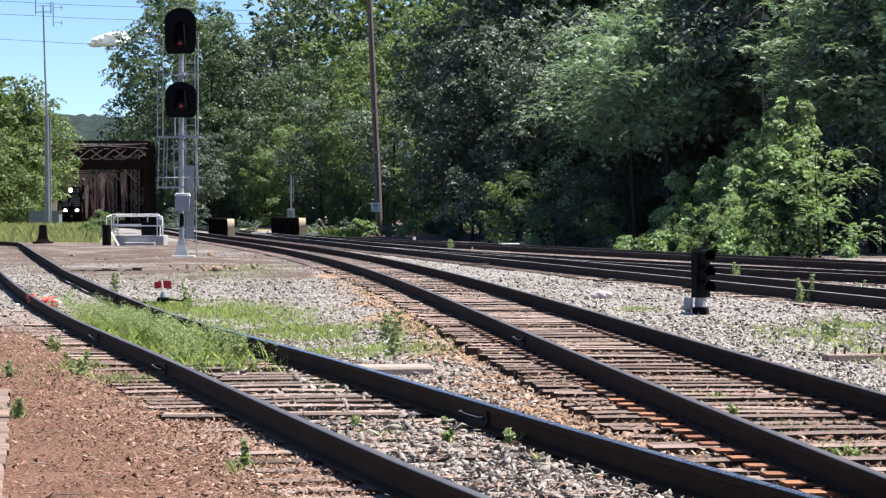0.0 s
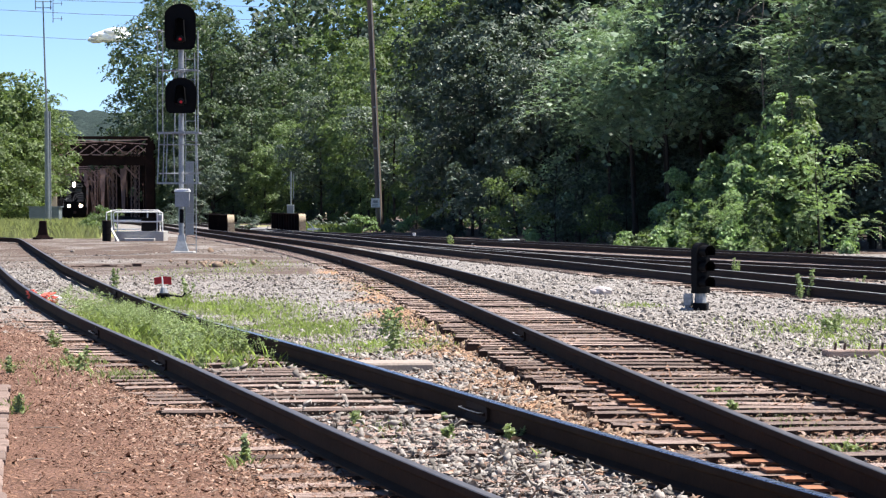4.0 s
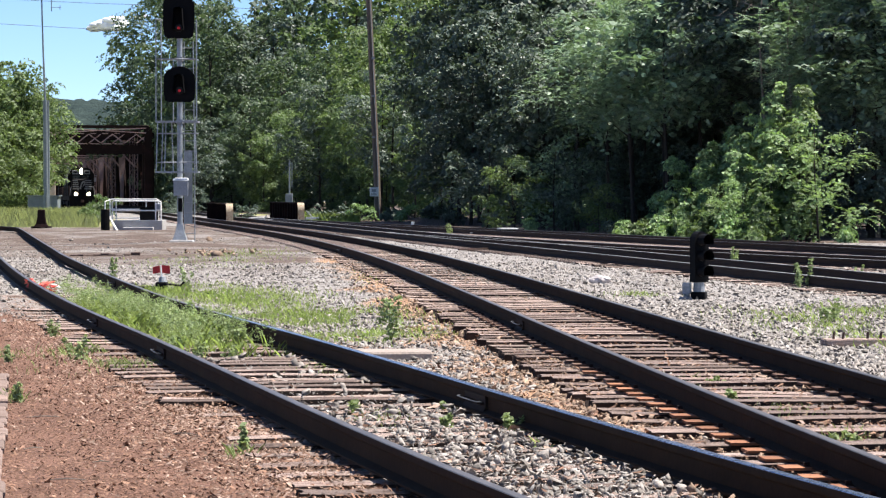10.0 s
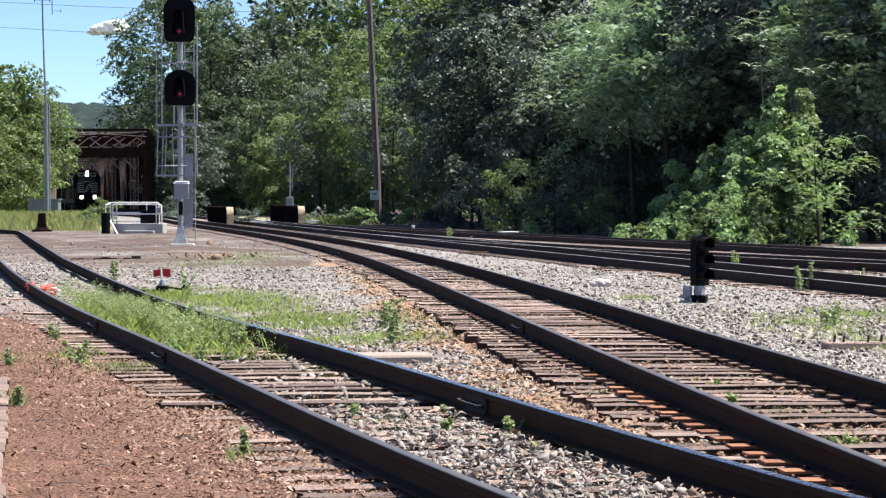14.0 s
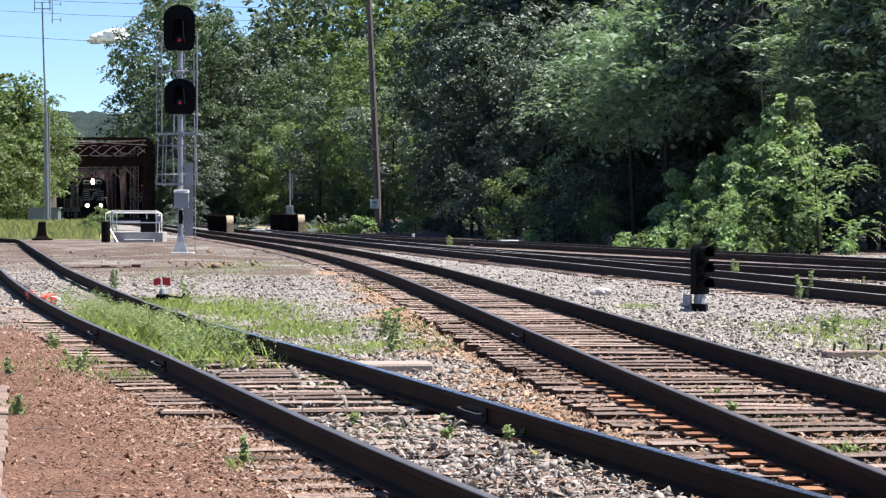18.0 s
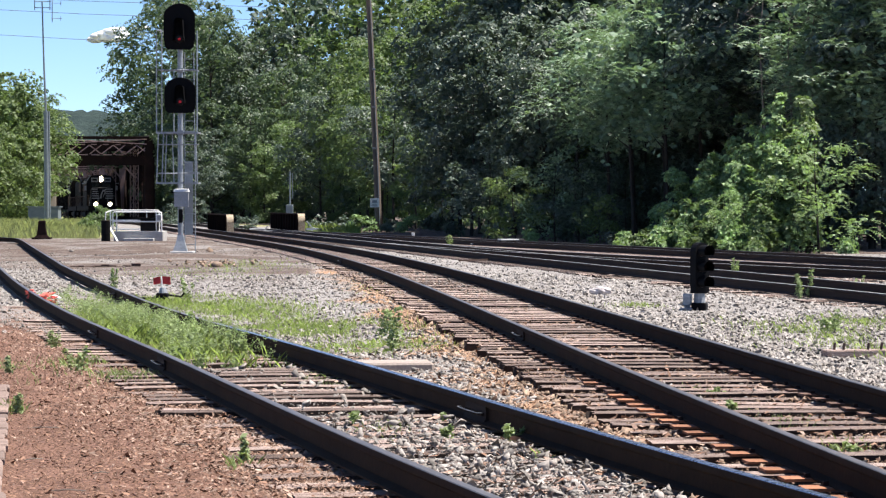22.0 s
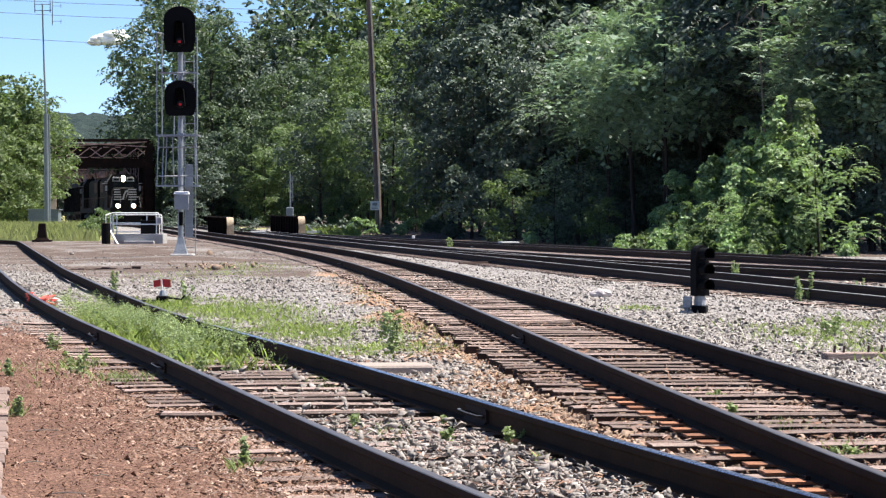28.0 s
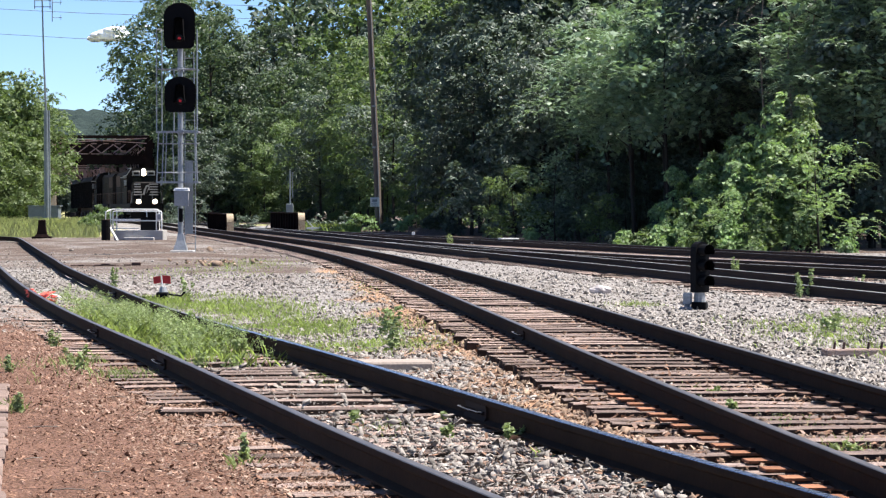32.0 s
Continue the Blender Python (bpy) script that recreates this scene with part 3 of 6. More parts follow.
def frond_cloud(rng, centres, radii, counts, length):
    """Long feathered leaves that arch outwards, each with two rows of leaflets."""
    c = np.repeat(np.asarray(centres), counts, axis=0)
    r = np.repeat(np.asarray(radii), counts)
    n = len(c)
    a = rng.random(n) * 2 * np.pi
    d = np.stack([np.cos(a), np.sin(a), -0.25 + 1.1 * rng.random(n)], 1)
    d /= np.linalg.norm(d, axis=1, keepdims=True)
    root = c + d * (r * (0.2 + 0.6 * rng.random(n)))[:, None] * np.array([1, 1, 0.7]) + rng.normal(0, 0.12, (n, 3)) * r[:, None]
    L = length * (0.6 + 0.7 * rng.random(n))
    side = np.stack([-np.sin(a), np.cos(a), np.zeros(n)], 1)
    vs = []
    for k in range(7):
        u = 0.12 + 0.88 * k / 6
        mid = root + d * (L * u)[:, None] - np.array([0, 0, 1.0]) * ((0.3 + 0.35 * (L > length)) * L * u * u)[:, None]
        w = (L * 0.24 * (1.1 - 0.55 * u))[:, None]
        for sg in (-1, 1):
            tip = mid + side * w * sg + d * w * 0.35 - np.array([0, 0, 1.0]) * w * (0.25 + 0.2 * rng.random((n, 1)))
            hw = d * (L * 0.05)[:, None]
            vs.append(np.stack([mid - hw * 0.4, (mid + tip) / 2 - hw, tip, (mid + tip) / 2 + hw], 1))
    v = np.stack(vs, 1).reshape(-1, 3)
    return v, np.arange(len(v)).reshape(-1, 4)


def spray_cloud(rng, centres, radii, counts, size, m=15, wide=0.42, under=0.3):
    """Leaves of domed lobes, held in flat drooping sprays: dense on top and outside, thin below, so that each lobe shades what is under it."""
    idx = np.repeat(np.arange(len(radii)), counts)
    c, r = np.asarray(centres, float)[idx], np.asarray(radii)[idx][:, None]
    n = len(c)
    d = rng.normal(size=(n, 3))
    d[:, 2] = np.abs(d[:, 2]) * 0.9 - under * rng.random(n)
    d /= np.linalg.norm(d, axis=1, keepdims=True)
    ph = rng.random((len(radii), 3))[idx] * 6.28
    lump = 1 + 0.22 * np.sin(d[:, 0] * 5.5 + ph[:, 0]) * np.sin(d[:, 1] * 5.5 + ph[:, 1]) + 0.15 * np.sin(d[:, 2] * 9 + d[:, 0] * 7 + ph[:, 2])
    p = c + d * (lump * (1 - 0.3 * rng.random(n) ** 2))[:, None] * r * np.array([1, 1, 0.75])
    nrm = d * np.array([0.7, 0.7, 0.3]) + np.array([0, 0, 0.75]) + rng.normal(0, 0.22, (n, 3))
    nrm /= np.linalg.norm(nrm, axis=1, keepdims=True)
    u = np.cross(nrm, rng.normal(size=(n, 3)))
    u /= np.linalg.norm(u, axis=1, keepdims=True)
    w = np.cross(nrm, u)
    rad = wide * np.sqrt(r) * (0.6 + 0.7 * rng.random((n, 1)))
    p, nrm, u, w, rad = (np.repeat(q, m, axis=0) for q in (p, nrm, u, w, rad))
    k = n * m
    a, t = rng.random((k, 1)) * 6.28, np.sqrt(rng.random((k, 1)))
    out = u * np.cos(a) + w * np.sin(a)
    q = p + out * rad * t - nrm * rad * 0.35 * t * t + rng.normal(0, 0.06, (k, 3)) * rad - np.array([0, 0, 0.12]) * rad * t * t
    ax = out + rng.normal(0, 0.5, (k, 3)) - np.array([0, 0, 0.35]) * t
    ax /= np.linalg.norm(ax, axis=1, keepdims=True)
    up = nrm + rng.normal(0, 0.33, (k, 3))
    side = np.cross(ax, up)
    side /= np.linalg.norm(side, axis=1, keepdims=True) + 1e-9
    ln = np.cross(side, ax)
    s = size * (0.6 + 0.8 * rng.random((k, 1)))
    v = np.empty((k, 4, 3))
    v[:, 0], v[:, 2] = q - ax * s * 0.5, q + ax * s * 0.5 - ln * s * 0.15
    v[:, 1], v[:, 3] = q + side * s * 0.34 - ln * s * 0.1, q - side * s * 0.34 - ln * s * 0.1
    return v.reshape(-1, 3), np.arange(k * 4).reshape(-1, 4)


def make_tree(seed, height, spread, lobes, leaves, size, base=0.25, top_heavy=0.0, fronds=False):
    """Meshes of one tree: a trunk, limbs that taper, and a crown of uneven lobes with deep gaps between them."""
    r = random.Random(seed)
    rng = np.random.default_rng(seed)
    trunk = [(0.15 * math.sin(h * 4 + seed), 0.15 * math.cos(h * 3 + seed), h * height * 0.95) for h in (0, 0.12, 0.3, 0.5, 0.7, 0.88, 1.0)]
    rad = height * 0.009
    wood = Geo().tube(trunk, [rad * 1.35, rad, rad * 0.85, rad * 0.68, rad * 0.48, rad * 0.26, rad * 0.08], 7).mesh("trunk", True)
    centres, radii, limbs, inner, inner_r = [], [], [], [], []
    for i in range(lobes):
        k = (i + r.random()) / lobes
        h = base + (0.96 - base) * k
        a = i * 2.4 + r.uniform(-0.5, 0.5)
        full = math.sin(math.pi * min(1, 0.22 + 0.72 * k)) * (1 - top_heavy) + top_heavy * math.sin(math.pi * min(1, 0.1 + 0.8 * k ** 0.8))
        reach = spread * (0.18 + 0.62 * full) * r.uniform(0.6, 1.15)
        root = Vector((0, 0, height * max(0.05, h - 0.1)))
        c = Vector((reach * math.cos(a), reach * math.sin(a), height * h))
        q = spread * r.uniform(0.2, 0.4) * (0.7 + 0.4 * full)
        inner.append(c * 0.5 + root * 0.5)
        inner_r.append(spread * 0.3)
        centres.append(c)
        radii.append(q)
        for _ in range(2):                                # smaller lobes that stick out of the large one
            b = a + r.uniform(-0.9, 0.9)
            centres.append(c + Vector((q * 0.9 * math.cos(b), q * 0.9 * math.sin(b), q * r.uniform(-0.5, 0.7))))
            radii.append(q * r.uniform(0.3, 0.55))
        if i % 3 == 0:
            limbs.append(Geo().tube([root, root.lerp(c, 0.5) - Vector((0, 0, 0.05 * reach)), c], [rad * 0.4, rad * 0.22, rad * 0.06], 5).mesh("limb"))
    area = [q * q for q in radii]
    total = leaves / sum(area)
    if fronds:
        v, f = frond_cloud(rng, centres, radii, [max(2, int(q * total / 7)) for q in area], size)
    else:
        v, f = spray_cloud(rng, centres, radii, [max(2, int(q * total / 15)) for q in area], size)
    cv, cf = leaf_cloud(rng, inner + centres[::3], inner_r + [q * 0.72 for q in radii[::3]], [30] * (2 * len(inner)), spread * 0.09, 0.75, 0.0, 0.5)
    return wood, limbs, fast_mesh("inner_foliage", cv, cf), fast_mesh("crown", v, f)


TREES = [make_tree(11, 17, 4.6, 20, 4600, 0.37, 0.08), make_tree(12, 14, 4.0, 17, 7000, 0.29, 0.06), make_tree(13, 19, 5.0, 22, 4800, 0.4, 0.1),
         make_tree(14, 11, 3.6, 15, 7500, 0.25, 0.07), make_tree(15, 16, 3.9, 18, 4600, 0.36, 0.08), make_tree(16, 13, 4.0, 16, 4200, 0.75, 0.06, 0, True),
         make_tree(17, 6, 2.8, 11, 3600, 0.2, 0.08), make_tree(18, 7, 3.0, 11, 3000, 0.6, 0.06, 0, True),
         make_tree(19, 11, 4.6, 24, 9000, 0.25, 0.06), make_tree(20, 14, 4.6, 18, 8600, 0.255, 0.3, 1.0), make_tree(21, 13, 4.2, 16, 5000, 0.72, 0.32, 1.0, True),
         make_tree(22, 15, 4.6, 19, 8600, 0.255, 0.26, 0.8),
         make_tree(23, 12.5, 4.4, 17, 9500, 0.21, 0.5, 1.0), make_tree(24, 12, 4.2, 17, 6500, 0.62, 0.48, 1.0, True),
         make_tree(25, 24, 6.6, 28, 17000, 0.27, 0.08, 0.2)]


def plant(i, x, y, s, leaf, label, rz, name="broadleaf_tree", group="trees beside the tracks", tall=1.0):
    wood, limbs, core, crown = TREES[i]
    t = thing(name, label, "tree", pose(x, y, fall(y) - 0.1, 0, 0, rz), group)
    for nm, me, mt in [("trunk", wood, M_BARK), ("crown", crown, leaf), ("inner_foliage", core, leaf)] + [("limb", q, M_BARK) for q in limbs]:
        if not me.materials:
            me.materials.append(mt)
        ob = new(nm, me)
        ob.parent, ob.scale = t, (s, s, s * tall)
        ob.material_slots[0].link = "OBJECT"
        ob.material_slots[0].material = mt
    return t


rt = random.Random(5)


def at(px, y):
    """The x of a line of sight that leaves the eye px/4750 off the picture's middle, at distance y."""
    return (px - 784) * y / 4750


# the wood along the far side of the tracks, rising from low growth to tall trees
for gap, off, kinds, tall in ((5.0, 7.6, (9, 11, 3), 0.72), (4.6, 8.6, (3, 6), 0.55), (5.4, 10.6, (11, 9, 3), 0.88), (6.0, 13.5, (1, 11, 1), 1.0), (7.0, 17.5, (0, 2, 4), 0.95), (8.0, 22.5, (2, 0), 1.05)):
    y = 66.0 - off
    while y < 335:
        edge = max(back_x(y) if y < 140 else main_x(y) + 1.5, main_x(y) + 1.5)
        x = edge + off + rt.uniform(-1.0, 1.0) + (2.4 if y > 120 else 0)
        i = rt.choice(kinds)
        if off < 13 and 128 < y < 166:
            x += 5.5
        if x > 0.19 * y + 1.5 or y < 128 or off > 16 and y < 190 or off > 20 and y < 205:
            y += 1.5
            continue
        s = 1.0
        if i in (3, 6) and off < 9 and y > 200:
            i, s = 3, 0.9
        plant(i, x, y, s * tall * rt.uniform(0.82, 1.18) * (1.3 if y > 265 else 1.25 if off > 16 and y > 195 else 1.0), M_LEAF_BLUE if 150 < y < 330 and rt.random() < 0.35 or rt.random() < 0.08 else M_LEAF_MID if 136 < y < 275 and rt.random() < 0.75 else M_LEAF,
              "low leafy growth at the edge of the wood" if i == 6 else rt.choice(("tall dark green broadleaf tree in full leaf", "dense green broadleaf tree beside the tracks")), rt.uniform(0, 360),
              "sapling" if i == 6 else "broadleaf_tree")
        y += gap * rt.uniform(0.8, 1.2) * (1 + 0.005 * (y - 60))
for px, y, s in ((308, 283, 1.3), (345, 272, 1.2), (322, 300, 1.45), (375, 262, 1.1)):
    plant(14, at(px, y), y, s * 0.8, M_LEAF_BLUE, "very tall grey green tree beside the bridge", rt.uniform(0, 360))


def beside(px, d):
    """A place d metres behind the back track, on the line of sight px."""
    y = (d / 0.965 + 28.79) / ((px - 784) / 4750 + 0.27)
    return at(px, y), y


# the near end of the wood: high crowns that reach out over a dark hollow, taller trees that close it behind
FROND_LABEL, DENSE_LABEL = "green tree with long feathered leaves leaning out", "dense green broadleaf tree beside the tracks"
px = 812
while px < 1680:
    frond = 1050 < px < 1250 or 1450 < px < 1640
    x, y = beside(px, rt.uniform(10.5, 12.0) + (1.4 if px > 1230 else 0))
    plant(13 if frond else 12, x, y, rt.uniform(0.84, 1.0), M_LEAF_FROND_LIT if frond else M_LEAF, FROND_LABEL if frond else DENSE_LABEL, rt.uniform(0, 360))
    px += rt.uniform(42, 62)
for d, step, kinds in ((17.5, 62, (9, 11)), (23.0, 85, (11, 2))):
    px = 910
    while px < 1720:
        x, y = beside(px, d + rt.uniform(-1, 1) - (3.2 if px < 1010 else 0))
        # The 0.6 makes some tops taller, to shade the crowns in front.
        plant(rt.choice(kinds), x, y, rt.uniform(0.75, 0.95) + (0.6 if 950 < px < 1180 or px > 1430 else 0), M_LEAF, "tall dark green broadleaf tree in full leaf", rt.uniform(0, 360))
        px += step * rt.uniform(0.8, 1.2)
# growth in the shade under the crowns
px = 800
while px < 1600:
    x, y = beside(px, rt.uniform(11.0, 13.5))
    plant(rt.choice((6, 6, 3)), x, y, rt.uniform(0.55, 0.8), M_LEAF, "low leafy growth in the shade of the wood", rt.uniform(0, 360), "sapling")
    px += rt.uniform(26, 40)
# single saplings before the hollow, some in paler leaves to look sunlit
for px, d, i, s in ((800, 7.5, 11, 0.55), (838, 8.0, 11, 0.55), (865, 5.2, 6, 0.75), (912, 4.8, 6, 0.55), (986, 6.0, 7, 0.62), (960, 7.6, 12, 0.66), (1030, 7.2, 6, 0.6), (1075, 8.0, 13, 0.72), (1120, 8.2, 13, 0.8), (1180, 8.6, 13, 0.78), (1060, 5.6, 6, 0.35), (1568, 12.0, 13, 0.78), (1615, 11.5, 13, 0.76), (1515, 11.0, 13, 0.8)):
    x, y = beside(px, d)
    frond = i in (7, 13)
    plant(i, x, y, s, M_LEAF_FROND_LIT if frond else M_LEAF_MID if px in (912, 1060) else M_LEAF, FROND_LABEL if frond else "slender green sapling before the dark wood", rt.uniform(0, 360), "sapling" if s < 0.7 else "broadleaf_tree")
for px, d, i, s in ((1446, 6.0, 7, 0.6), (1318, 4.5, 7, 0.3), (1282, 4.6, 7, 0.3)):
    x, y = beside(px, d)
    plant(i, x, y, s, M_LEAF_SUNLIT, "bright green leafy sapling rising behind the bushes", rt.uniform(0, 360), "sapling")
for px, y, i, s in ((350, 240, 11, 0.6),):
    plant(i, at(px, y), y, s, M_LEAF, "dark green tree crowding the bridge portal", rt.uniform(0, 360))
# trees on the far bank of the river
for px in (50, 85, 112, 136, 158, 180, 204, 228, 254, 285, 315):
    plant(8, at(px, 392), 385 + rt.uniform(0, 14), rt.uniform(0.85, 1.0), M_LEAF, "dark green tree across the river", rt.uniform(0, 360))
# trees on the river bank beside the bridge
for px, y, i, s in ((0, 212, 8, 1.1), (14, 209, 8, 0.8), (-40, 214, 8, 1.1), (-12, 203, 8, 0.7), (24, 219, 8, 0.95), (52, 214, 12, 0.86), (-20, 222, 8, 1.15)):
    plant(i, at(px, y), y, s, M_LEAF_BANK, "rounded green tree on the grassy bank", rt.uniform(0, 360), group="trees on the bank")

# ---- signal mast with two heads and a service cage ----
def vader(parent, x, z, w, h, lens_at, deep):
    """A signal head: a rounded dark back plate, a case behind, and a long hood round the lens."""
    def outline(s, y):
        r = w / 2
        pts = [(r * math.cos(a) * s, z + h - r * 0.82 + 0.82 * r * math.sin(a) * s) for a in np.linspace(0, math.pi, 13)]
        pts = [(r * s, z + h * 0.25)] + pts + [(-r * s, z + h * 0.25), (-r * 0.9 * s, z + 0.02 + h * 0.03), (-r * 0.72 * s, z), (r * 0.72 * s, z), (r * 0.9 * s, z + 0.02 + h * 0.03)]
        return [(x + a, y, b) for a, b in pts]
    head = part("signal_head", Geo().loft([outline(1, -0.28), outline(1, -0.255)]), M_BLACK, parent, "black rounded signal back plate")
    rim = outline(1, -0.285)
    part("rim", Geo().tube(rim + [rim[0]], 0.012, 5, False), M_BLACK, head)
    part("case", Geo().box(x - 0.16, -0.255, z + 0.12, x + 0.16, 0.0, z + h * 0.8, 0.03), M_BLACK, head)
    hood = [(0.17 * math.cos(a), 0.17 * math.sin(a)) for a in np.linspace(-0.35, math.pi + 0.35, 15)]
    g = Geo()
    for k, deep_k in ((1.0, deep), (0.93, deep)):
        g.loft([[(x + a * k, y, z + lens_at + (b if b < 0.1 else b + h * 0.42 - 0.12) * k) for a, b in hood] for y in (-0.27, -0.27 - deep_k)], False)
    part("hood", g, M_BLACK, head)
    ring = [(x + 0.115 * math.cos(a), z + lens_at + 0.115 * math.sin(a)) for a in np.linspace(0, 2 * math.pi, 17)[:-1]]
    part("lens", Geo().loft([[(a, y, b) for a, b in ring] for y in (-0.31, -0.285)]), M_DARKGLASS, head, "dark red signal lens")
    small = [(x + 0.045 * math.cos(a), z + lens_at + 0.045 * math.sin(a)) for a in np.linspace(0, 2 * math.pi, 13)[:-1]]
    part("lamp_glow", Geo().loft([[(a, y, b) for a, b in small] for y in (-0.318, -0.312)]), M_SIGNAL_RED, head, "faint red signal light")


def signal_mast():
    t = thing("signal_mast", "galvanised signal mast with two black heads and ladder cage", "railway signal", pose(-7.94, 81.5, 0.06))
    U = 1 / 58.3
    P = lambda px, py, y=0.0: ((px - 321) * U, y, (455 - py) * U)
    part("foundation", Geo().box(-0.3, -0.3, -0.25, 0.42, 0.3, 0.05, 0.03), M_CONC, t, "pale concrete foundation")
    part("base_casting", Geo().loft([[(a * s, b * s, z) for a, b in ((-1, -1), (1, -1), (1, 1), (-1, 1))] for s, z in ((0.21, 0.05), (0.2, 0.09), (0.12, 0.35), (0.085, 0.55))]), M_GALV, t)
    part("pole", Geo().tube([(0, 0, 0.4), (0, 0, 7.45)], 0.085, 14), M_GALV, t, smooth=True)
    part("conduit", Geo().tube([P(322, 402, -0.11), P(322, 378, -0.11)], 0.065, 8), M_BLACK, t, "black cable sleeve")
    box = part("junction_box", Geo().box(*P(311.5, 374, -0.36), *P(336.5, 347, -0.1), 0.012), M_CABINET, t, "light grey junction box")
    part("lid", Geo().loft([[P(310, 347, -0.4), P(338, 347, -0.4), P(338, 347, -0.06), P(310, 347, -0.06)], [P(312, 343, -0.37), P(336, 343, -0.37), P(336, 342, -0.09), P(312, 342, -0.09)]]), M_WHITE, box)
    part("latch", Geo().box(*P(321, 359, -0.375), *P(325, 355, -0.36)), M_GALV, box)
    # ladder behind the pole
    lad = part("ladder", Geo().tube([P(327, 456, 0.3), P(327, 100, 0.3)], 0.016, 6).tube([P(345.5, 456, 0.3), P(345.5, 330, 0.3), P(343, 100, 0.3)], 0.016, 6), M_GALV, t)
    for i in range(19):
        y = 441 - i * 18.3
        part("rung", Geo().tube([P(327, y, 0.3), P(345, y, 0.3)], 0.011, 6), M_GALV, lad)
    part("climb_guard", Geo().box(*P(327, 424, 0.34), *P(341, 293, 0.37)), M_GALV, t, "grey climb guard panel")
    # service cage
    for name, py, lean in (("lower_cage", 332, 4), ("upper_cage", 243, 0)):
        top = 243 if py == 332 else 63
        cage = part(name, Geo().bar(P(281 - lean * 0.3, py, -0.34), P(353, py, -0.34), 0.05).bar(P(281, py, 0.45), P(353, py, 0.45), 0.05)
                    .bar(P(281, py, -0.34), P(281, py, 0.45), 0.05).bar(P(353, py, -0.34), P(353, py, 0.45), 0.05), M_GALV, t)
        posts = ((281, -0.34), (285.5, 0.45), (352.5, -0.34), (348, 0.45), (307, 0.45)) + (((291, 0.45),) if py == 332 else ())
        for px, y in posts:
            last = top if px != 307 or py == 332 else 133
            part("cage_post", Geo().tube([P(px, py, y), P(px + (3 if px < 300 else -3) * (py == 332), last, y)], 0.019, 6), M_GALV, cage)
        for y in ((315, 264) if py == 332 else (133, 63)):
            a, b = (284, 352) if y != 63 else (282, 291)
            part("cage_rail", Geo().tube([P(a, y, -0.34), P(b, y, -0.34)], 0.019, 6), M_GALV, cage)
            part("cage_rail", Geo().tube([P(a, y - 1, 0.45), P(b, y - 1, 0.45)], 0.016, 6), M_GALV, cage)
            part("cage_rail", Geo().tube([P(a, y, -0.34), P(a + 3, y - 1, 0.45)], 0.016, 6), M_GALV, cage)
        part("grating", Geo().box(*P(292, py, 0.1), *P(345, py - 1.2, 0.45)), M_GALV, cage)
    for py in (136, 246):
        part("bracket", Geo().box(*P(316, py, -0.2), *P(327, py - 7, 0.1)), M_GALV, t)
    vader(t, 0.0, (455 - 96) * U, 0.93, 1.37, 0.3, 0.34)
    vader(t, 0.02, (455 - 208) * U, 0.93, 1.06, 0.33, 0.34)
    return t


signal_mast()


# ---- dwarf signal ----
def dwarf_signal():
    t = thing("dwarf_signal", "black three-lens dwarf signal on a grey footing", "railway signal", pose(3.79, 39.9, -0.03, 0, 0, -14))
    part("footing", Geo().box(-0.07, -0.12, -0.1, 0.15, 0.12, 0.1, 0.015), M_BLACK, t, "dark cast footing")
    part("neck", Geo().tube([(0.04, 0, 0.08), (0.04, 0, 0.26)], [0.09, 0.075], 10), M_CABINET, t, "pale grey neck")
    out = [(-0.125, 0.24), (0.125, 0.24)] + [(0.125 * math.cos(a), 0.87 + 0.125 * math.sin(a)) for a in np.linspace(0, math.pi, 9)]
    case = part("case", Geo().loft([[(a, y, b) for a, b in out] for y in (-0.1, 0.03)]), M_BLACK, t, smooth=False)
    case.matrix_basis = pose(0.02, 0, 0, 0, 0, 46)
    for z in (0.86, 0.63, 0.4):
        hood = [(0.098 * math.cos(a), 0.098 * math.sin(a)) for a in np.linspace(-0.6, math.pi + 0.6, 13)]
        g = Geo().loft([[(a, y, z + b) for a, b in hood] for y in (-0.1, -0.27)], False).loft([[(a * 0.94, y, z + b * 0.94) for a, b in hood] for y in (-0.1, -0.27)], False)
        part("visor", g, M_BLACK, case)
        ring = [(0.075 * math.cos(a), z + 0.075 * math.sin(a)) for a in np.linspace(0, 2 * math.pi, 13)[:-1]]
        part("lens", Geo().loft([[(a, y, b) for a, b in ring] for y in (-0.115, -0.1)]), M_DARKGLASS, case)
    part("cable", Geo().tube([(0.13, 0.05, 0.4), (0.19, 0.1, 0.38), (0.22, 0.12, 0.34)], 0.012, 6), M_GALV, t)
    j = part("cable_box", Geo().box(-0.2, -0.1, 0.06, -0.08, 0.06, 0.23, 0.01), M_CABINET, t, "pale grey cable box")
    part("stub", Geo().tube([(-0.14, -0.02, -0.08), (-0.14, -0.02, 0.07)], 0.05, 8), M_CABINET, j)
    part("foot_plate", Geo().box(-0.23, -0.14, -0.03, -0.05, 0.1, 0.02), M_CONC, j)


dwarf_signal()


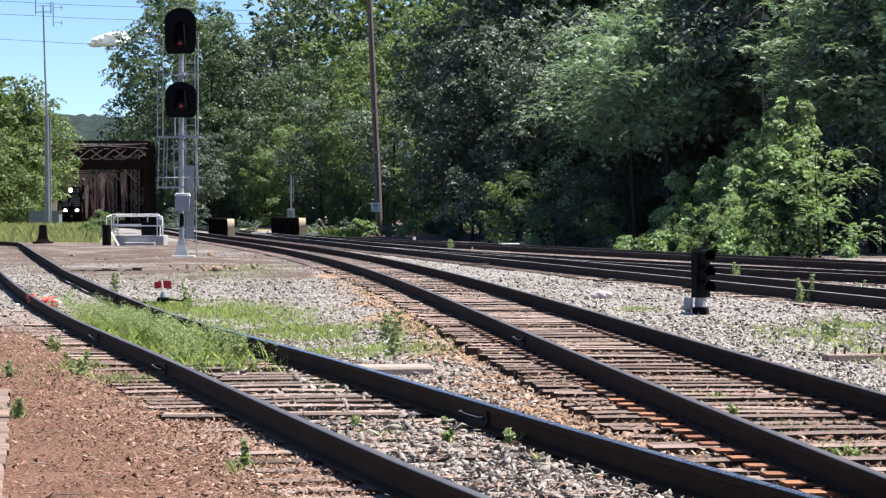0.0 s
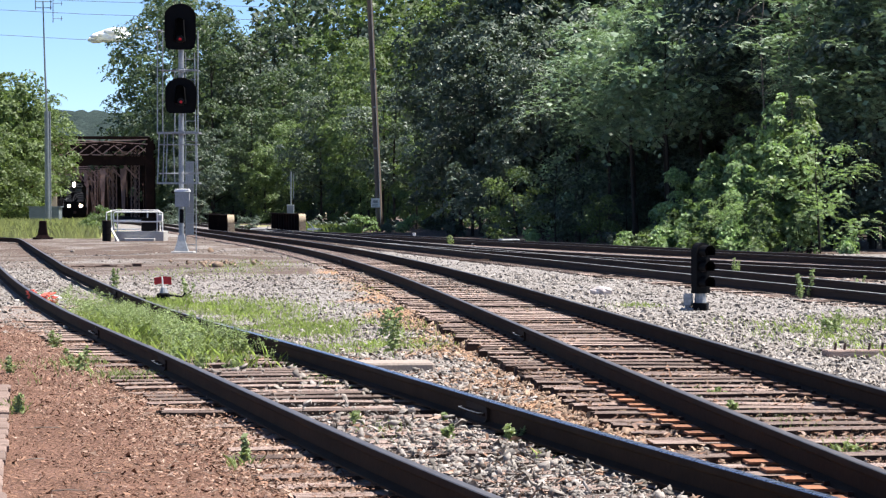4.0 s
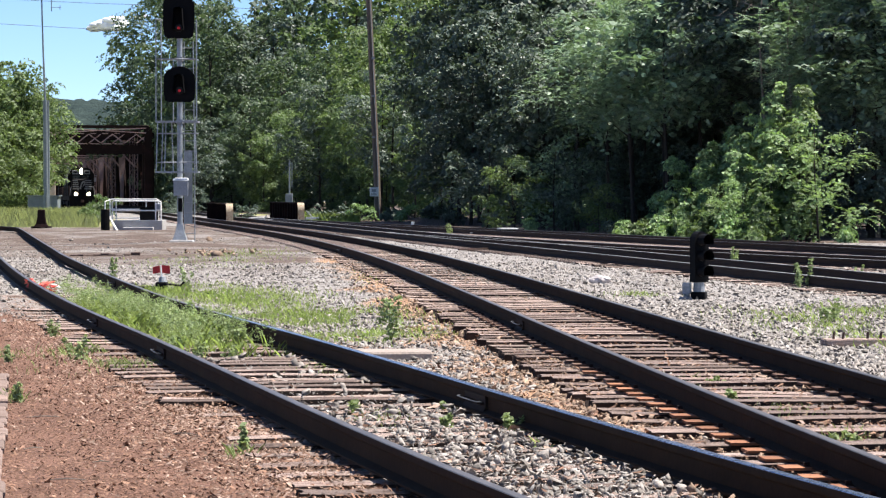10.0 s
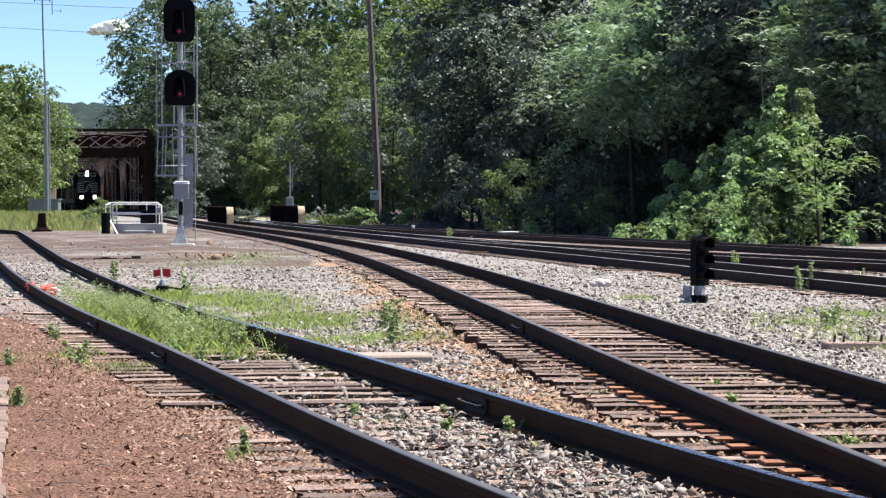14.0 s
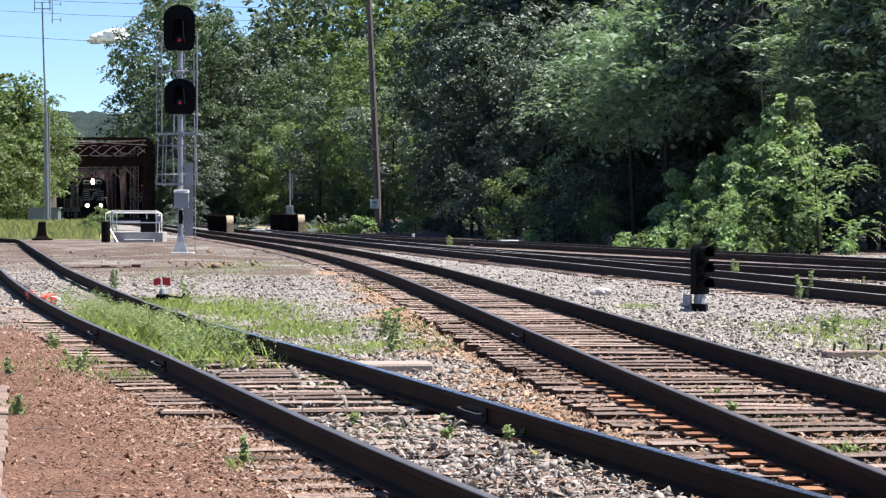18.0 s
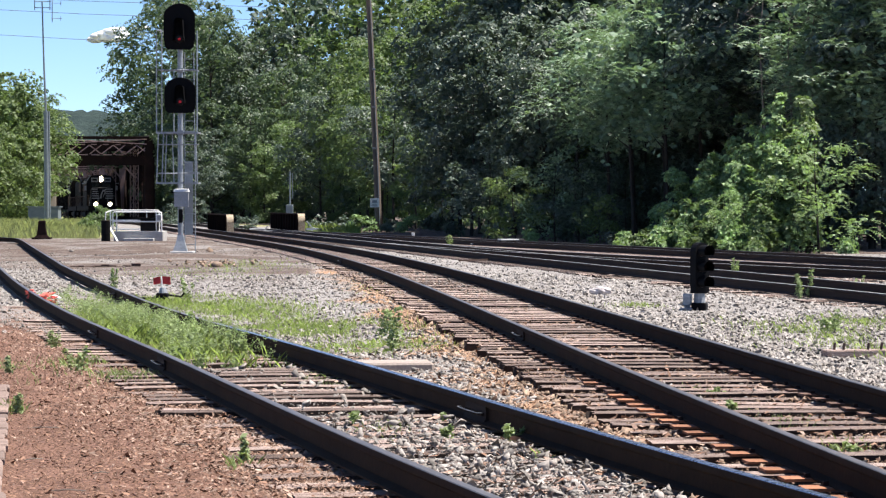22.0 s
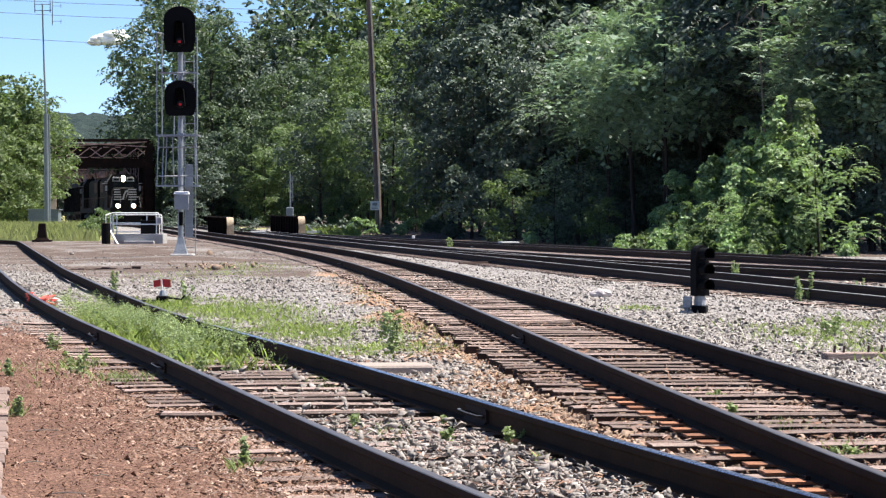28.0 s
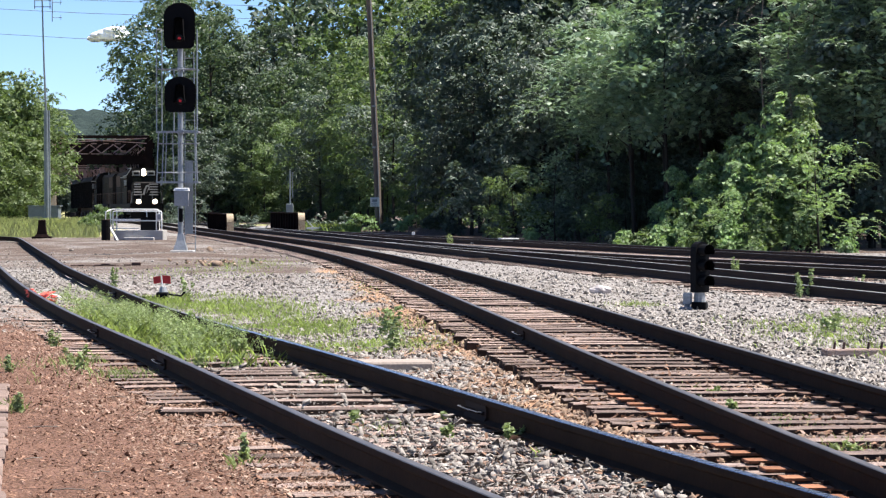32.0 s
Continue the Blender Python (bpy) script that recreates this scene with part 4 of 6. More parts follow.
# ---- concrete platform with white railings ----
def rail_frame(parent, x0, x1, y, z0, z1, mids, posts):
    r = 0.08
    pts = [(x0, y, z0), (x0, y, z1 - r), (x0 + r * 0.3, y, z1 - r * 0.3), (x0 + r, y, z1), (x1 - r, y, z1), (x1 - r * 0.3, y, z1 - r * 0.3), (x1, y, z1 - r), (x1, y, z0)]
    f = part("railing", Geo().tube(pts, 0.028, 8), M_WHITE, parent, "white tubular railing", smooth=True)
    for z in mids:
        part("mid_rail", Geo().tube([(x0, y, z), (x1, y, z)], 0.024, 8), M_WHITE, f)
    for x in posts:
        part("post", Geo().tube([(x, y, z0), (x, y, z1)], 0.024, 8), M_WHITE, f)


def service_platform():
    s = 4750 / 114
    t = thing("service_platform", "low concrete platform with white tubular railings", "platform", pose(-13.0, 114, -0.04))
    x = lambda px: (px - 784) / s + 13.0
    z = lambda py: 1.575 - (py - 369) / s
    part("slab", Geo().box(x(203), 0, -0.1, x(290), 1.7, z(417), 0.02), M_CONC, t)
    part("step", Geo().box(x(222), -0.35, -0.1, x(275), 0, 0.13, 0.02), M_CONC, t)
    rail_frame(t, x(201), x(287.5), 0.05, z(418), z(383), (z(400),), (x(208), x(278)))
    rail_frame(t, x(189), x(276), 1.6, z(418), z(380), (z(398), z(414)), (x(254),))
    part("end_rail", Geo().tube([(x(187), 0.3, z(384)), (x(189), 1.6, z(381))], 0.024, 8).tube([(x(187), 0.3, z(384)), (x(187), 0.3, z(405))], 0.024, 8), M_WHITE, t)
    part("brace", Geo().bar((x(197), -0.25, z(411)), (x(212), -0.5, z(435)), 0.1, 0.05), M_WHITE, t, "white slanting brace")
    e = thing("equipment_cabinet", "black steel cabinet behind the white railing", "cabinet", pose(-13.0 + x(263), 114.8, z(417) - 0.04))
    part("body", Geo().box(-0.37, -0.25, 0, 0.37, 0.25, 0.54, 0.02), M_BLACK, e)
    part("cap", Geo().box(-0.39, -0.27, 0.54, 0.39, 0.27, 0.565), M_BLACK, e)
    w = thing("meter_box", "small white box on the platform railing", "box", pose(-13.0 + x(283.5), 114.0, z(399) - 0.04))
    part("body", Geo().box(-0.1, -0.07, 0, 0.1, 0.07, 0.28, 0.01), M_WHITE, w)
    part("door", Geo().box(-0.08, -0.078, 0.03, 0.08, -0.07, 0.25), M_CABINET, w)
    b = thing("steel_drum", "black steel drum beside the platform", "drum", pose(-13.0 + x(191), 113.6, -0.05))
    part("shell", Geo().tube([(0, 0, 0), (0, 0, 0.3), (0, 0, 0.31), (0, 0, 0.6), (0, 0, 0.61), (0, 0, 0.88)], [0.19, 0.19, 0.2, 0.19, 0.2, 0.19], 14), M_BLACK, b)
    part("chime", Geo().tube([(0, 0, 0.87), (0, 0, 0.9)], 0.2, 14), M_RUSTSTEEL, b)


service_platform()


# ---- plate girders of the small underbridge ----
def plate_girder(px0, y0, length, top):
    x0 = (px0 - 784) * y0 / 4750
    a = math.degrees(math.atan2(0.165, 1))
    t = thing("plate_girder", "dark riveted plate girder with sunlit cream end", "bridge girder", pose(x0, y0, 0, 0, 0, a), "girders of the underbridge")
    r = 0.38
    bend = [(r - r * math.cos(q), top - r + r * math.sin(q)) for q in np.linspace(0, math.pi / 2, 7)]
    part("web", Geo().prism([(0, -0.3)] + [(length, -0.3), (length, top)] + bend[::-1], -0.012, 0.012), M_BRIDGE, t)
    strip = lambda edge: Geo().loft([[(-0.18, p - nx, q - nz), (0.18, p - nx, q - nz), (0.18, p + nx, q + nz), (-0.18, p + nx, q + nz)] for p, q, nx, nz in edge])
    curve = [(p, q, -0.015 * math.cos(k), 0.015 * math.sin(k)) for (p, q), k in zip(bend, np.linspace(0, math.pi / 2, 7))]
    part("top_flange", strip([(r + 0.02, top, 0, 0.015), (length, top, 0, 0.015)]), M_BRIDGE, t)
    for i in range(1, 12):
        part("stiffener", Geo().box(-0.13, i * length / 12 - 0.015, -0.25, -0.012, i * length / 12 + 0.015, top - 0.05), M_BRIDGE, t)
    e = part("end_plate", Geo().box(-0.18, -0.03, -0.3, 0.18, 0.0, top - r - 0.01, 0.006), M_CREAM, t, "sunlit cream end plate with rust")
    part("bent_corner", strip(curve), M_CREAM, e, smooth=True)


plate_girder(409, 141, 15, 0.97)
plate_girder(535.5, 146, 17, 1.0)
g = thing("guard_rail", "white steel guard rail with slanting brace", "guard rail", pose(-7.35, 145.6, 0))
part("beam", Geo().box(0, -0.05, 0.12, 1.95, 0.05, 0.24, 0.01), M_WHITE, g)
part("brace", Geo().bar((0.0, 0, 0.6), (0.38, 0, 0.2), 0.09, 0.06), M_WHITE, g)
for q in (0.3, 1.0, 1.7):
    part("post", Geo().box(q - 0.04, -0.04, -0.1, q + 0.04, 0.04, 0.125), M_WHITE, g)


# ---- pole with a sign, antenna tower, wires ----
def utility_pole():
    t = thing("utility_pole", "weathered brown wooden pole with small white sign", "pole", pose(-3.54, 150, 0))
    part("shaft", Geo().tube([(0, 0, -0.2), (-0.1, 0, 3), (-0.28, 0, 7), (-0.6, 0, 14), (-0.72, 0, 16)], [0.2, 0.19, 0.175, 0.15, 0.14], 12), M_POLE, t, smooth=True)
    s = part("sign", Geo().box(-0.47, -0.25, 1.35, 0.03, -0.235, 1.86), M_WHITE, t, "small white sign board")
    part("mark", Geo().box(-0.36, -0.256, 1.6, -0.1, -0.251, 1.75).box(-0.4, -0.256, 1.42, -0.06, -0.251, 1.46).box(-0.4, -0.256, 1.5, -0.1, -0.251, 1.53), M_CABINET, s, "unreadable grey marks")
    for z in (4.6, 6.9, 9.0):
        part("step_bolt", Geo().box(-0.36, -0.24, z, -0.16, -0.16, z + 0.1), M_GALV, t)
    part("ground_wire", Geo().tube([(0.08, -0.19, 0), (-0.02, -0.18, 3), (-0.2, -0.17, 7), (-0.5, -0.16, 14)], 0.02, 5), M_CABINET, t)


utility_pole()


def antenna_tower():
    t = thing("antenna_mast", "slender grey steel mast with antenna bars", "antenna mast", pose(-28.7, 195, -0.05))
    s = 4750 / 195
    z = lambda py: 1.585 - (py - 369) / s
    part("lower_pole", Geo().tube([(0, 0, 0), (-0.06, 0, z(205))], [0.2, 0.17], 10), M_TOWER, t, smooth=True)
    part("guy_pole", Geo().tube([(0.2, 0, 0), (0.16, 0, z(205))], 0.07, 8), M_TOWER, t)
    part("upper_pole", Geo().tube([(-0.06, 0, z(206)), (-0.2, 0, z(120)), (-0.32, 0, z(10))], [0.085, 0.065, 0.05], 8), M_TOWER, t)
    for px, y0, y1 in ((64, -8, 26), (91, 4, 26), (95, 4, 48)):
        x = (px - 85) / s
        part("antenna", Geo().tube([(x, 0, z(y0)), (x, 0, z(y1))], 0.035, 6), M_TOWER, t)
    for py in (11, 22):
        part("arm", Geo().tube([(-21 / s, 0, z(py)), (8 / s, 0, z(py))], 0.028, 6), M_TOWER, t)
    for py in (14, 41):
        part("dipole", Geo().tube([(10 / s, 0, z(py)), (27 / s, 0, z(py))], 0.02, 5).tube([(25 / s, 0, z(py - 4)), (25 / s, 0, z(py + 4))], 0.02, 5), M_TOWER, t)


antenna_tower()
c = thing("equipment_hut", "grey steel equipment hut behind the tall grass", "hut", pose(-28.95, 197.5, -0.1))
part("body", Geo().box(-1.5, 0, 0, 0.7, 1.6, 1.4, 0.02), M_TOWER, c)
part("roof", Geo().box(-1.6, -0.1, 1.4, 0.8, 1.7, 1.47), M_TOWER, c)
part("door", Geo().box(-0.3, -0.02, 0.1, 0.4, 0.0, 1.3), M_TOWER, c)
for i, (p0, p1) in enumerate((((-30, 1), (300, 15)), ((-30, 24), (330, 39)), ((-30, 68), (300, 84)))):
    D = 330 + 10 * i
    w = [((a - 784) * D / 4750, D, 1.535 + (369 - b) * D / 4750) for a, b in (p0, ((p0[0] + p1[0]) / 2, (p0[1] + p1[1]) / 2 + 1.5), p1)]
    d = [2 * w[0][q] - w[1][q] for q in range(3)]
    solo("power_line", Geo().tube([d] + w + [[3 * w[2][q] - 2 * w[1][q] for q in range(3)]], 0.03, 5), M_WIRE, "thin grey overhead power line wire", "wire", group="overhead wires")

# ---- truss bridge over the river ----
def truss_bridge():
    S = -0.205
    a = math.degrees(math.atan2(-S, 1))
    t = thing("truss_bridge", "brown riveted steel through truss railway bridge", "bridge", pose(-32.75, 258, -0.25, 0, 0, a))
    W, H, L = 4.55, 8.3, 112.0
    for sx in (-1, 1):
        x = sx * W
        part("top_chord", Geo().box(x - 0.35, 0, H - 0.75, x + 0.35, L, H - 0.2), M_BRIDGE, t)
        part("bottom_chord", Geo().box(x - 0.3, 0, -0.1, x + 0.3, L, 0.5), M_BRIDGE, t)
        part("end_post", Geo().box(x - 0.38, -0.25, -0.3, x + 0.38, 0.25, H), M_BRIDGE, t)
        for y in (30.0, 59.0, 86.0):                      # tapered solid posts in the lit pink colour
            inner = x - sx * 0.02
            part("post", Geo().loft([[(x - w, y - 0.18, z), (x + w, y - 0.18, z), (x + w, y + 0.18, z), (x - w, y + 0.18, z)] for w, z in ((0.12, 0.4), (0.2, 3.0), (0.32, 5.2), (0.36, H - 0.7))]), M_PALE, t, "tapered post with a lit pink face")
        for y in (13.0, 18.5, 41.0, 46.5, 69.0, 74.0):    # laced posts
            p = part("laced_post", Geo().box(x - 0.2, y - 0.05, 0.4, x - 0.13, y + 0.05, H - 0.7).box(x + 0.13, y - 0.05, 0.4, x + 0.2, y + 0.05, H - 0.7), M_PALE, t)
            g = Geo()
            for i in range(18):
                z = 0.5 + i * 0.38
                g.bar((x - 0.16 if i % 2 else x + 0.16, y, z), (x + 0.16 if i % 2 else x - 0.16, y, z + 0.38), 0.05)
            tagged(part("lacing", g, M_PALE, p), kind="stuff")
        for i in range(17):                               # dark posts and bars, added to darken the gaps behind the painted ones
            y = 3.5 + i * 6.4
            part("inner_post", Geo().box(x + sx * 0.36, y - 0.15, 0.3, x + sx * 0.9, y + 0.15, H - 0.6), M_BRIDGE, t)
            part("inner_bar", Geo().bar((x + sx * 0.6, y, 0.4), (x + sx * 0.6, y + 6.4, H - 0.7), 0.4, 0.12), M_BRIDGE, t)
        for y0, y1 in ((86, 72), (86, 100)):
            part("diagonal", Geo().bar((x, y0, H - 0.6 if y0 > 1 else 0.4), (x, y1, 0.4 if y0 > 1 else H - 0.6), 0.35, 0.3), M_BRIDGE, t)
    # portal: top strut, crossed bracing above it, lattice girder, deep beam
    z0, z1 = H - 1.72, H - 0.85
    p = part("portal", Geo().box(-W, -0.3, H - 0.28, W, 0.3, H).box(-W, -0.2, z1, W, 0.2, z1 + 0.12).box(-W, -0.2, z0 - 0.12, W, 0.2, z0), M_BRIDGE, t)
    n = 8
    for i in range(n):
        xa, xb = -W + 2 * W * i / n, -W + 2 * W * (i + 1) / n
        part("lattice_bar", Geo().bar((xa, -0.22, z0), (xb, -0.22, z1), 0.04, 0.1), M_PALE, p)
        part("lattice_bar", Geo().bar((xb, -0.18, z0), (xa, -0.16, z1), 0.04, 0.1), M_PALE if i % 2 else M_BRIDGE, p)
        if i < 6:
            part("flange_strip", Geo().box(xa + 0.15, -0.26, z0 - 0.1, xb - 0.15, -0.2, z0 - 0.02), M_PALE, p)
            part("flange_strip", Geo().box(xa + 0.15, -0.26, z1 + 0.02, xb - 0.45, -0.2, z1 + 0.1), M_PALE, p)
    part("deep_beam", Geo().box(-W, -0.1, z0 - 1.05, W, 0.1, z0 - 0.16), M_BRIDGE, p)
    for y, za in ((0.2, 0.0), (30, 0.0)):
        part("sway_brace", Geo().bar((-W, y, H - 0.05), (W, y + 14, H + 0.05), 0.14), M_PALE if y < 1 else M_BRIDGE, t)
        part("sway_brace", Geo().bar((W, y + 0.2, H - 0.02), (-W, y + 14.2, H + 0.08), 0.14), M_PALE if y < 1 else M_BRIDGE, t)
    for y in (14, 30, 44, 59, 72, 86, 100, 112):
        part("cross_beam", Geo().box(-W, y - 0.15, H - 2.5, W, y + 0.15, H - 1.75), M_BRIDGE, t)
        part("beam_edge", Geo().box(-W, y - 0.2, H - 2.56, W, y - 0.15, H - 2.46), M_PALE, t)
        for sx in (-1, 1):
            part("knee_brace", Geo().bar((sx * W, y, H - 3.9), (sx * (W - 1.3), y, H - 2.5), 0.16), M_PALE, t)
    for sx in (-1, 1):
        part("sway_brace", Geo().bar((-sx * W * 0.95, -0.34 - 0.06 * sx, H - 0.74), (sx * W * 0.95, -0.34 - 0.06 * sx, H - 0.26), 0.08), M_PALE, t, "thin pale crossed brace")
    for y in (7, 14, 22, 44, 72, 100):
        part("top_strut", Geo().box(-W, y - 0.1, H - 1.0, W, y + 0.1, H - 0.3), M_BRIDGE, t)
    for y in (30, 59, 86, 112):
        part("sway_girder", Geo().box(-W, y - 0.1, H - 1.75, W, y + 0.1, H - 0.45), M_BRIDGE, t)
    part("deck", Geo().box(-W - 0.3, 0, -0.5, W + 0.3, L, -0.22), M_RUSTSTEEL, t)
    pier = thing("bridge_abutment", "tan stone abutment pillar at the bridge portal", "abutment", pose(-37.35, 256.8, -0.3, 0, 0, a))
    part("shaft", Geo().box(-0.42, -0.3, -1.0, 0.42, 0.5, 7.4, 0.04), M_PIER, pier)
    part("cap", Geo().box(-0.5, -0.38, 7.4, 0.5, 0.55, 7.65, 0.03), M_PIER, pier)


truss_bridge()


# ---- locomotives ----
def ring(x, z, r, y, n=14):
    return [(x + r * math.cos(q), y, z + r * math.sin(q)) for q in np.linspace(0, 2 * math.pi, n + 1)[:-1]]


def locomotive(lit, label):
    """A four-axle hood unit; its front coupler at the origin, its body along +y, z from the rail's top."""
    t = thing("locomotive", label, "locomotive", group="locomotives")
    part("frame", Geo().box(-1.5, 0.55, 1.0, 1.5, 17.5, 1.5, 0.03), M_LOCO, t)
    part("pilot", Geo().loft([[(-1.42, 0.5, 0.15), (1.42, 0.5, 0.15), (1.42, 0.62, 0.15), (-1.42, 0.62, 0.15)], [(-1.45, 0.4, 1.5), (1.45, 0.4, 1.5), (1.45, 0.55, 1.5), (-1.45, 0.55, 1.5)]]), M_LOCO, t, "black front pilot plate")
    part("coupler", Geo().box(-0.16, -0.05, 0.72, 0.16, 0.5, 1.02, 0.03), M_RUSTSTEEL, t)
    nose = part("short_hood", Geo().loft([[(-1.12, y, 1.5), (1.12, y, 1.5), (1.12, y, 3.1), (0.9, y, 3.38 + dz), (-0.9, y, 3.38 + dz), (-1.12, y, 3.1)] for y, dz in ((1.15, -0.08), (1.3, 0.0), (2.95, 0.06))]), M_LOCO, t)
    for i in range(5):
        z = 2.22 + i * 0.235
        for x0, x1 in ((-1.08, -0.32), (0.3, 1.08)):
            part("white_band", Geo().box(x0 + 0.06 * (i % 2), 1.135, z, x1 - 0.04 * i if x0 < 0 else x1, 1.148, z + 0.105), M_STRIPE, nose, "white painted band")
    part("emblem", Geo().loft([[(x, y, z) for x, z in ((-0.3, 2.25), (0.05, 2.25), (0.16, 2.6), (0.34, 2.85), (0.3, 3.2), (0.02, 3.1), (-0.14, 2.8))] for y in (1.135, 1.148)]), M_STRIPE, nose, "pale emblem shape")
    part("emblem_shade", Geo().loft([[(x, y, z) for x, z in ((-0.1, 2.25), (0.06, 2.25), (0.1, 2.6), (0.26, 2.95), (0.12, 3.0), (-0.02, 2.7))] for y in (1.128, 1.134)]), M_LOCO, nose, "dark emblem shape")
    cab = part("cab", Geo().loft([[(-1.5, y, 1.5), (1.5, y, 1.5), (1.5, y, 3.95), (1.08, y, 4.6), (0.5, y, 4.72), (-0.5, y, 4.72), (-1.08, y, 4.6), (-1.5, y, 3.95)] for y in (2.95, 5.4)]), M_LOCO, t)
    # The sun on the cab's roof edge is built as pale bars.
    part("roof_edge", Geo().bar((-1.53, 2.9, 3.98), (-1.1, 2.9, 4.66), 0.07).bar((-1.53, 2.9, 3.98), (-1.53, 5.45, 3.98), 0.09).bar((-1.1, 2.9, 4.66), (-1.1, 5.45, 4.66), 0.06), M_STRIPE, cab, "sunlit roof edge in pale bars")
    for x0, x1 in ((-0.95, -0.12), (0.12, 0.95)):
        part("windshield", Geo().box(x0, 2.93, 3.42, x1, 2.96, 3.86, 0.01), M_GLASS, cab)
    for x0, x1 in ((-1.02, -0.3), (0.3, 1.02)):
        part("number_board", Geo().box(x0, 2.78, 3.98, x1, 2.96, 4.42, 0.02), M_STRIPE, cab, "pale number board")
        part("number_bar", Geo().box(x0 + 0.12, 2.768, 4.1, x1 - 0.12, 2.779, 4.3), M_LOCO, cab)
    for sx in (-1, 1):
        for y0, y1 in ((3.2, 3.9), (4.1, 4.9)):
            part("side_window", Geo().box(sx * 1.49, y0, 2.95, sx * 1.515, y1, 3.75), M_GLASS, cab)
        part("sunshade", Geo().box(sx * 1.5, 3.1, 3.8, sx * 1.85, 5.0, 3.86), M_CABINET, cab, "grey sunshade")
        part("mirror", Geo().box(sx * 1.52, 2.98, 3.1, sx * 1.72, 3.02, 3.6), M_CABINET, cab)
    h = part("headlight", Geo().box(-0.24, 2.74, 3.94, 0.24, 2.96, 4.62, 0.03), M_LOCO, cab)
    # Headlight and ditch lens discs are oversize, to stand for glare.
    for z in (4.17, 4.42):
        part("lens", Geo().loft([ring(0, z, 0.19, 2.71), ring(0, z, 0.19, 2.738)]), M_HEAD if lit else M_GLASS, h, "glowing headlight" if lit else "")
    for x in (-0.73, 0.73):
        d = part("ditch_light", Geo().box(x - 0.22, 0.42, 1.5, x + 0.22, 0.75, 1.92, 0.03), M_LOCO, t)
        part("lens", Geo().loft([ring(x, 1.66, 0.21, 0.39), ring(x, 1.66, 0.21, 0.418)]), M_DITCH if lit else M_GLASS, d, "glowing ditch light" if lit else "")
    hood = part("long_hood", Geo().loft([[(-0.92, y, 1.5), (0.92, y, 1.5), (0.92, y, 4.15), (0.7, y, 4.42), (-0.7, y, 4.42), (-0.92, y, 4.15)] for y in (5.4, 16.6)]), M_LOCO, t)
    for y in (7.0, 11.5, 13.2, 14.9):
        part("roof_fan", Geo().tube([(0, y, 4.4), (0, y, 4.62)], 0.62 if y > 8 else 0.35, 16), M_RUSTSTEEL if y > 8 else M_LOCO, hood, "dark roof fan")
    part("exhaust", Geo().box(-0.25, 8.6, 4.42, 0.25, 9.6, 4.72), M_RUSTSTEEL, hood)
    part("horn", Geo().tube([(0.3, 5.9, 4.45), (0.3, 5.9, 4.7), (0.3, 5.5, 4.72)], 0.05, 6), M_CABINET, hood)
    part("blower_housing", Geo().box(-1.25, 5.6, 1.5, -0.92, 7.4, 3.1, 0.05), M_LOCO, hood)
    for i in range(10):
        for sx in (-1, 1):
            part("hood_door", Geo().box(sx * 0.92, 6.2 + i * 1.0, 1.75, sx * 0.94, 7.1 + i * 1.0, 3.6), M_LOCO, hood)
    part("radiator_grille", Geo().box(-0.955, 13.0, 3.1, 0.955, 16.2, 4.1), M_RUSTSTEEL, hood)
    for sx in (-1, 1):
        ps = Geo().tube([(sx * 1.46, 0.6, 2.6), (sx * 1.46, 2.9, 2.6)], 0.025, 6).tube([(sx * 1.46, 5.5, 2.5), (sx * 1.46, 17.3, 2.5)], 0.025, 6)
        r = part("handrail", ps, M_RUSTSTEEL, t, "dark handrail")
        for y in (0.6, 1.7, 5.6, 7.6, 9.6, 11.6, 13.6, 15.6, 17.2):
            part("stanchion", Geo().tube([(sx * 1.46, y, 1.5), (sx * 1.46, y, 2.6)], 0.025, 6), M_RUSTSTEEL, r)
        part("front_rail", Geo().tube([(sx * 0.5, 0.5, 1.5), (sx * 0.5, 0.5, 2.5), (sx * 1.3, 0.5, 2.5), (sx * 1.42, 0.5, 1.5)], 0.025, 6), M_CABINET, t)
        for k in range(4):
            part("step", Geo().box(sx * 1.15, 0.5, 0.3 + k * 0.3, sx * 1.5, 0.85, 0.34 + k * 0.3), M_STRIPE if k == 0 else M_LOCO, t)
    part("fuel_tank", Geo().box(-1.35, 7.0, 0.3, 1.35, 11.0, 1.0, 0.15), M_LOCO, t)
    for y0 in (2.3, 12.8):
        tr = part("truck", Geo().box(-1.2, y0, 0.5, -0.95, y0 + 3.6, 0.85).box(0.95, y0, 0.5, 1.2, y0 + 3.6, 0.85).box(-1.0, y0 + 1.5, 0.55, 1.0, y0 + 2.1, 1.0), M_LOCO, t)
        for y in (y0 + 0.5, y0 + 3.1):
            for sx in (-1, 1):
                part("wheel", Geo().tube([(sx * 0.69, y, 0.51), (sx * 0.83, y, 0.51)], 0.51, 20), M_RUSTSTEEL, tr)
    return t


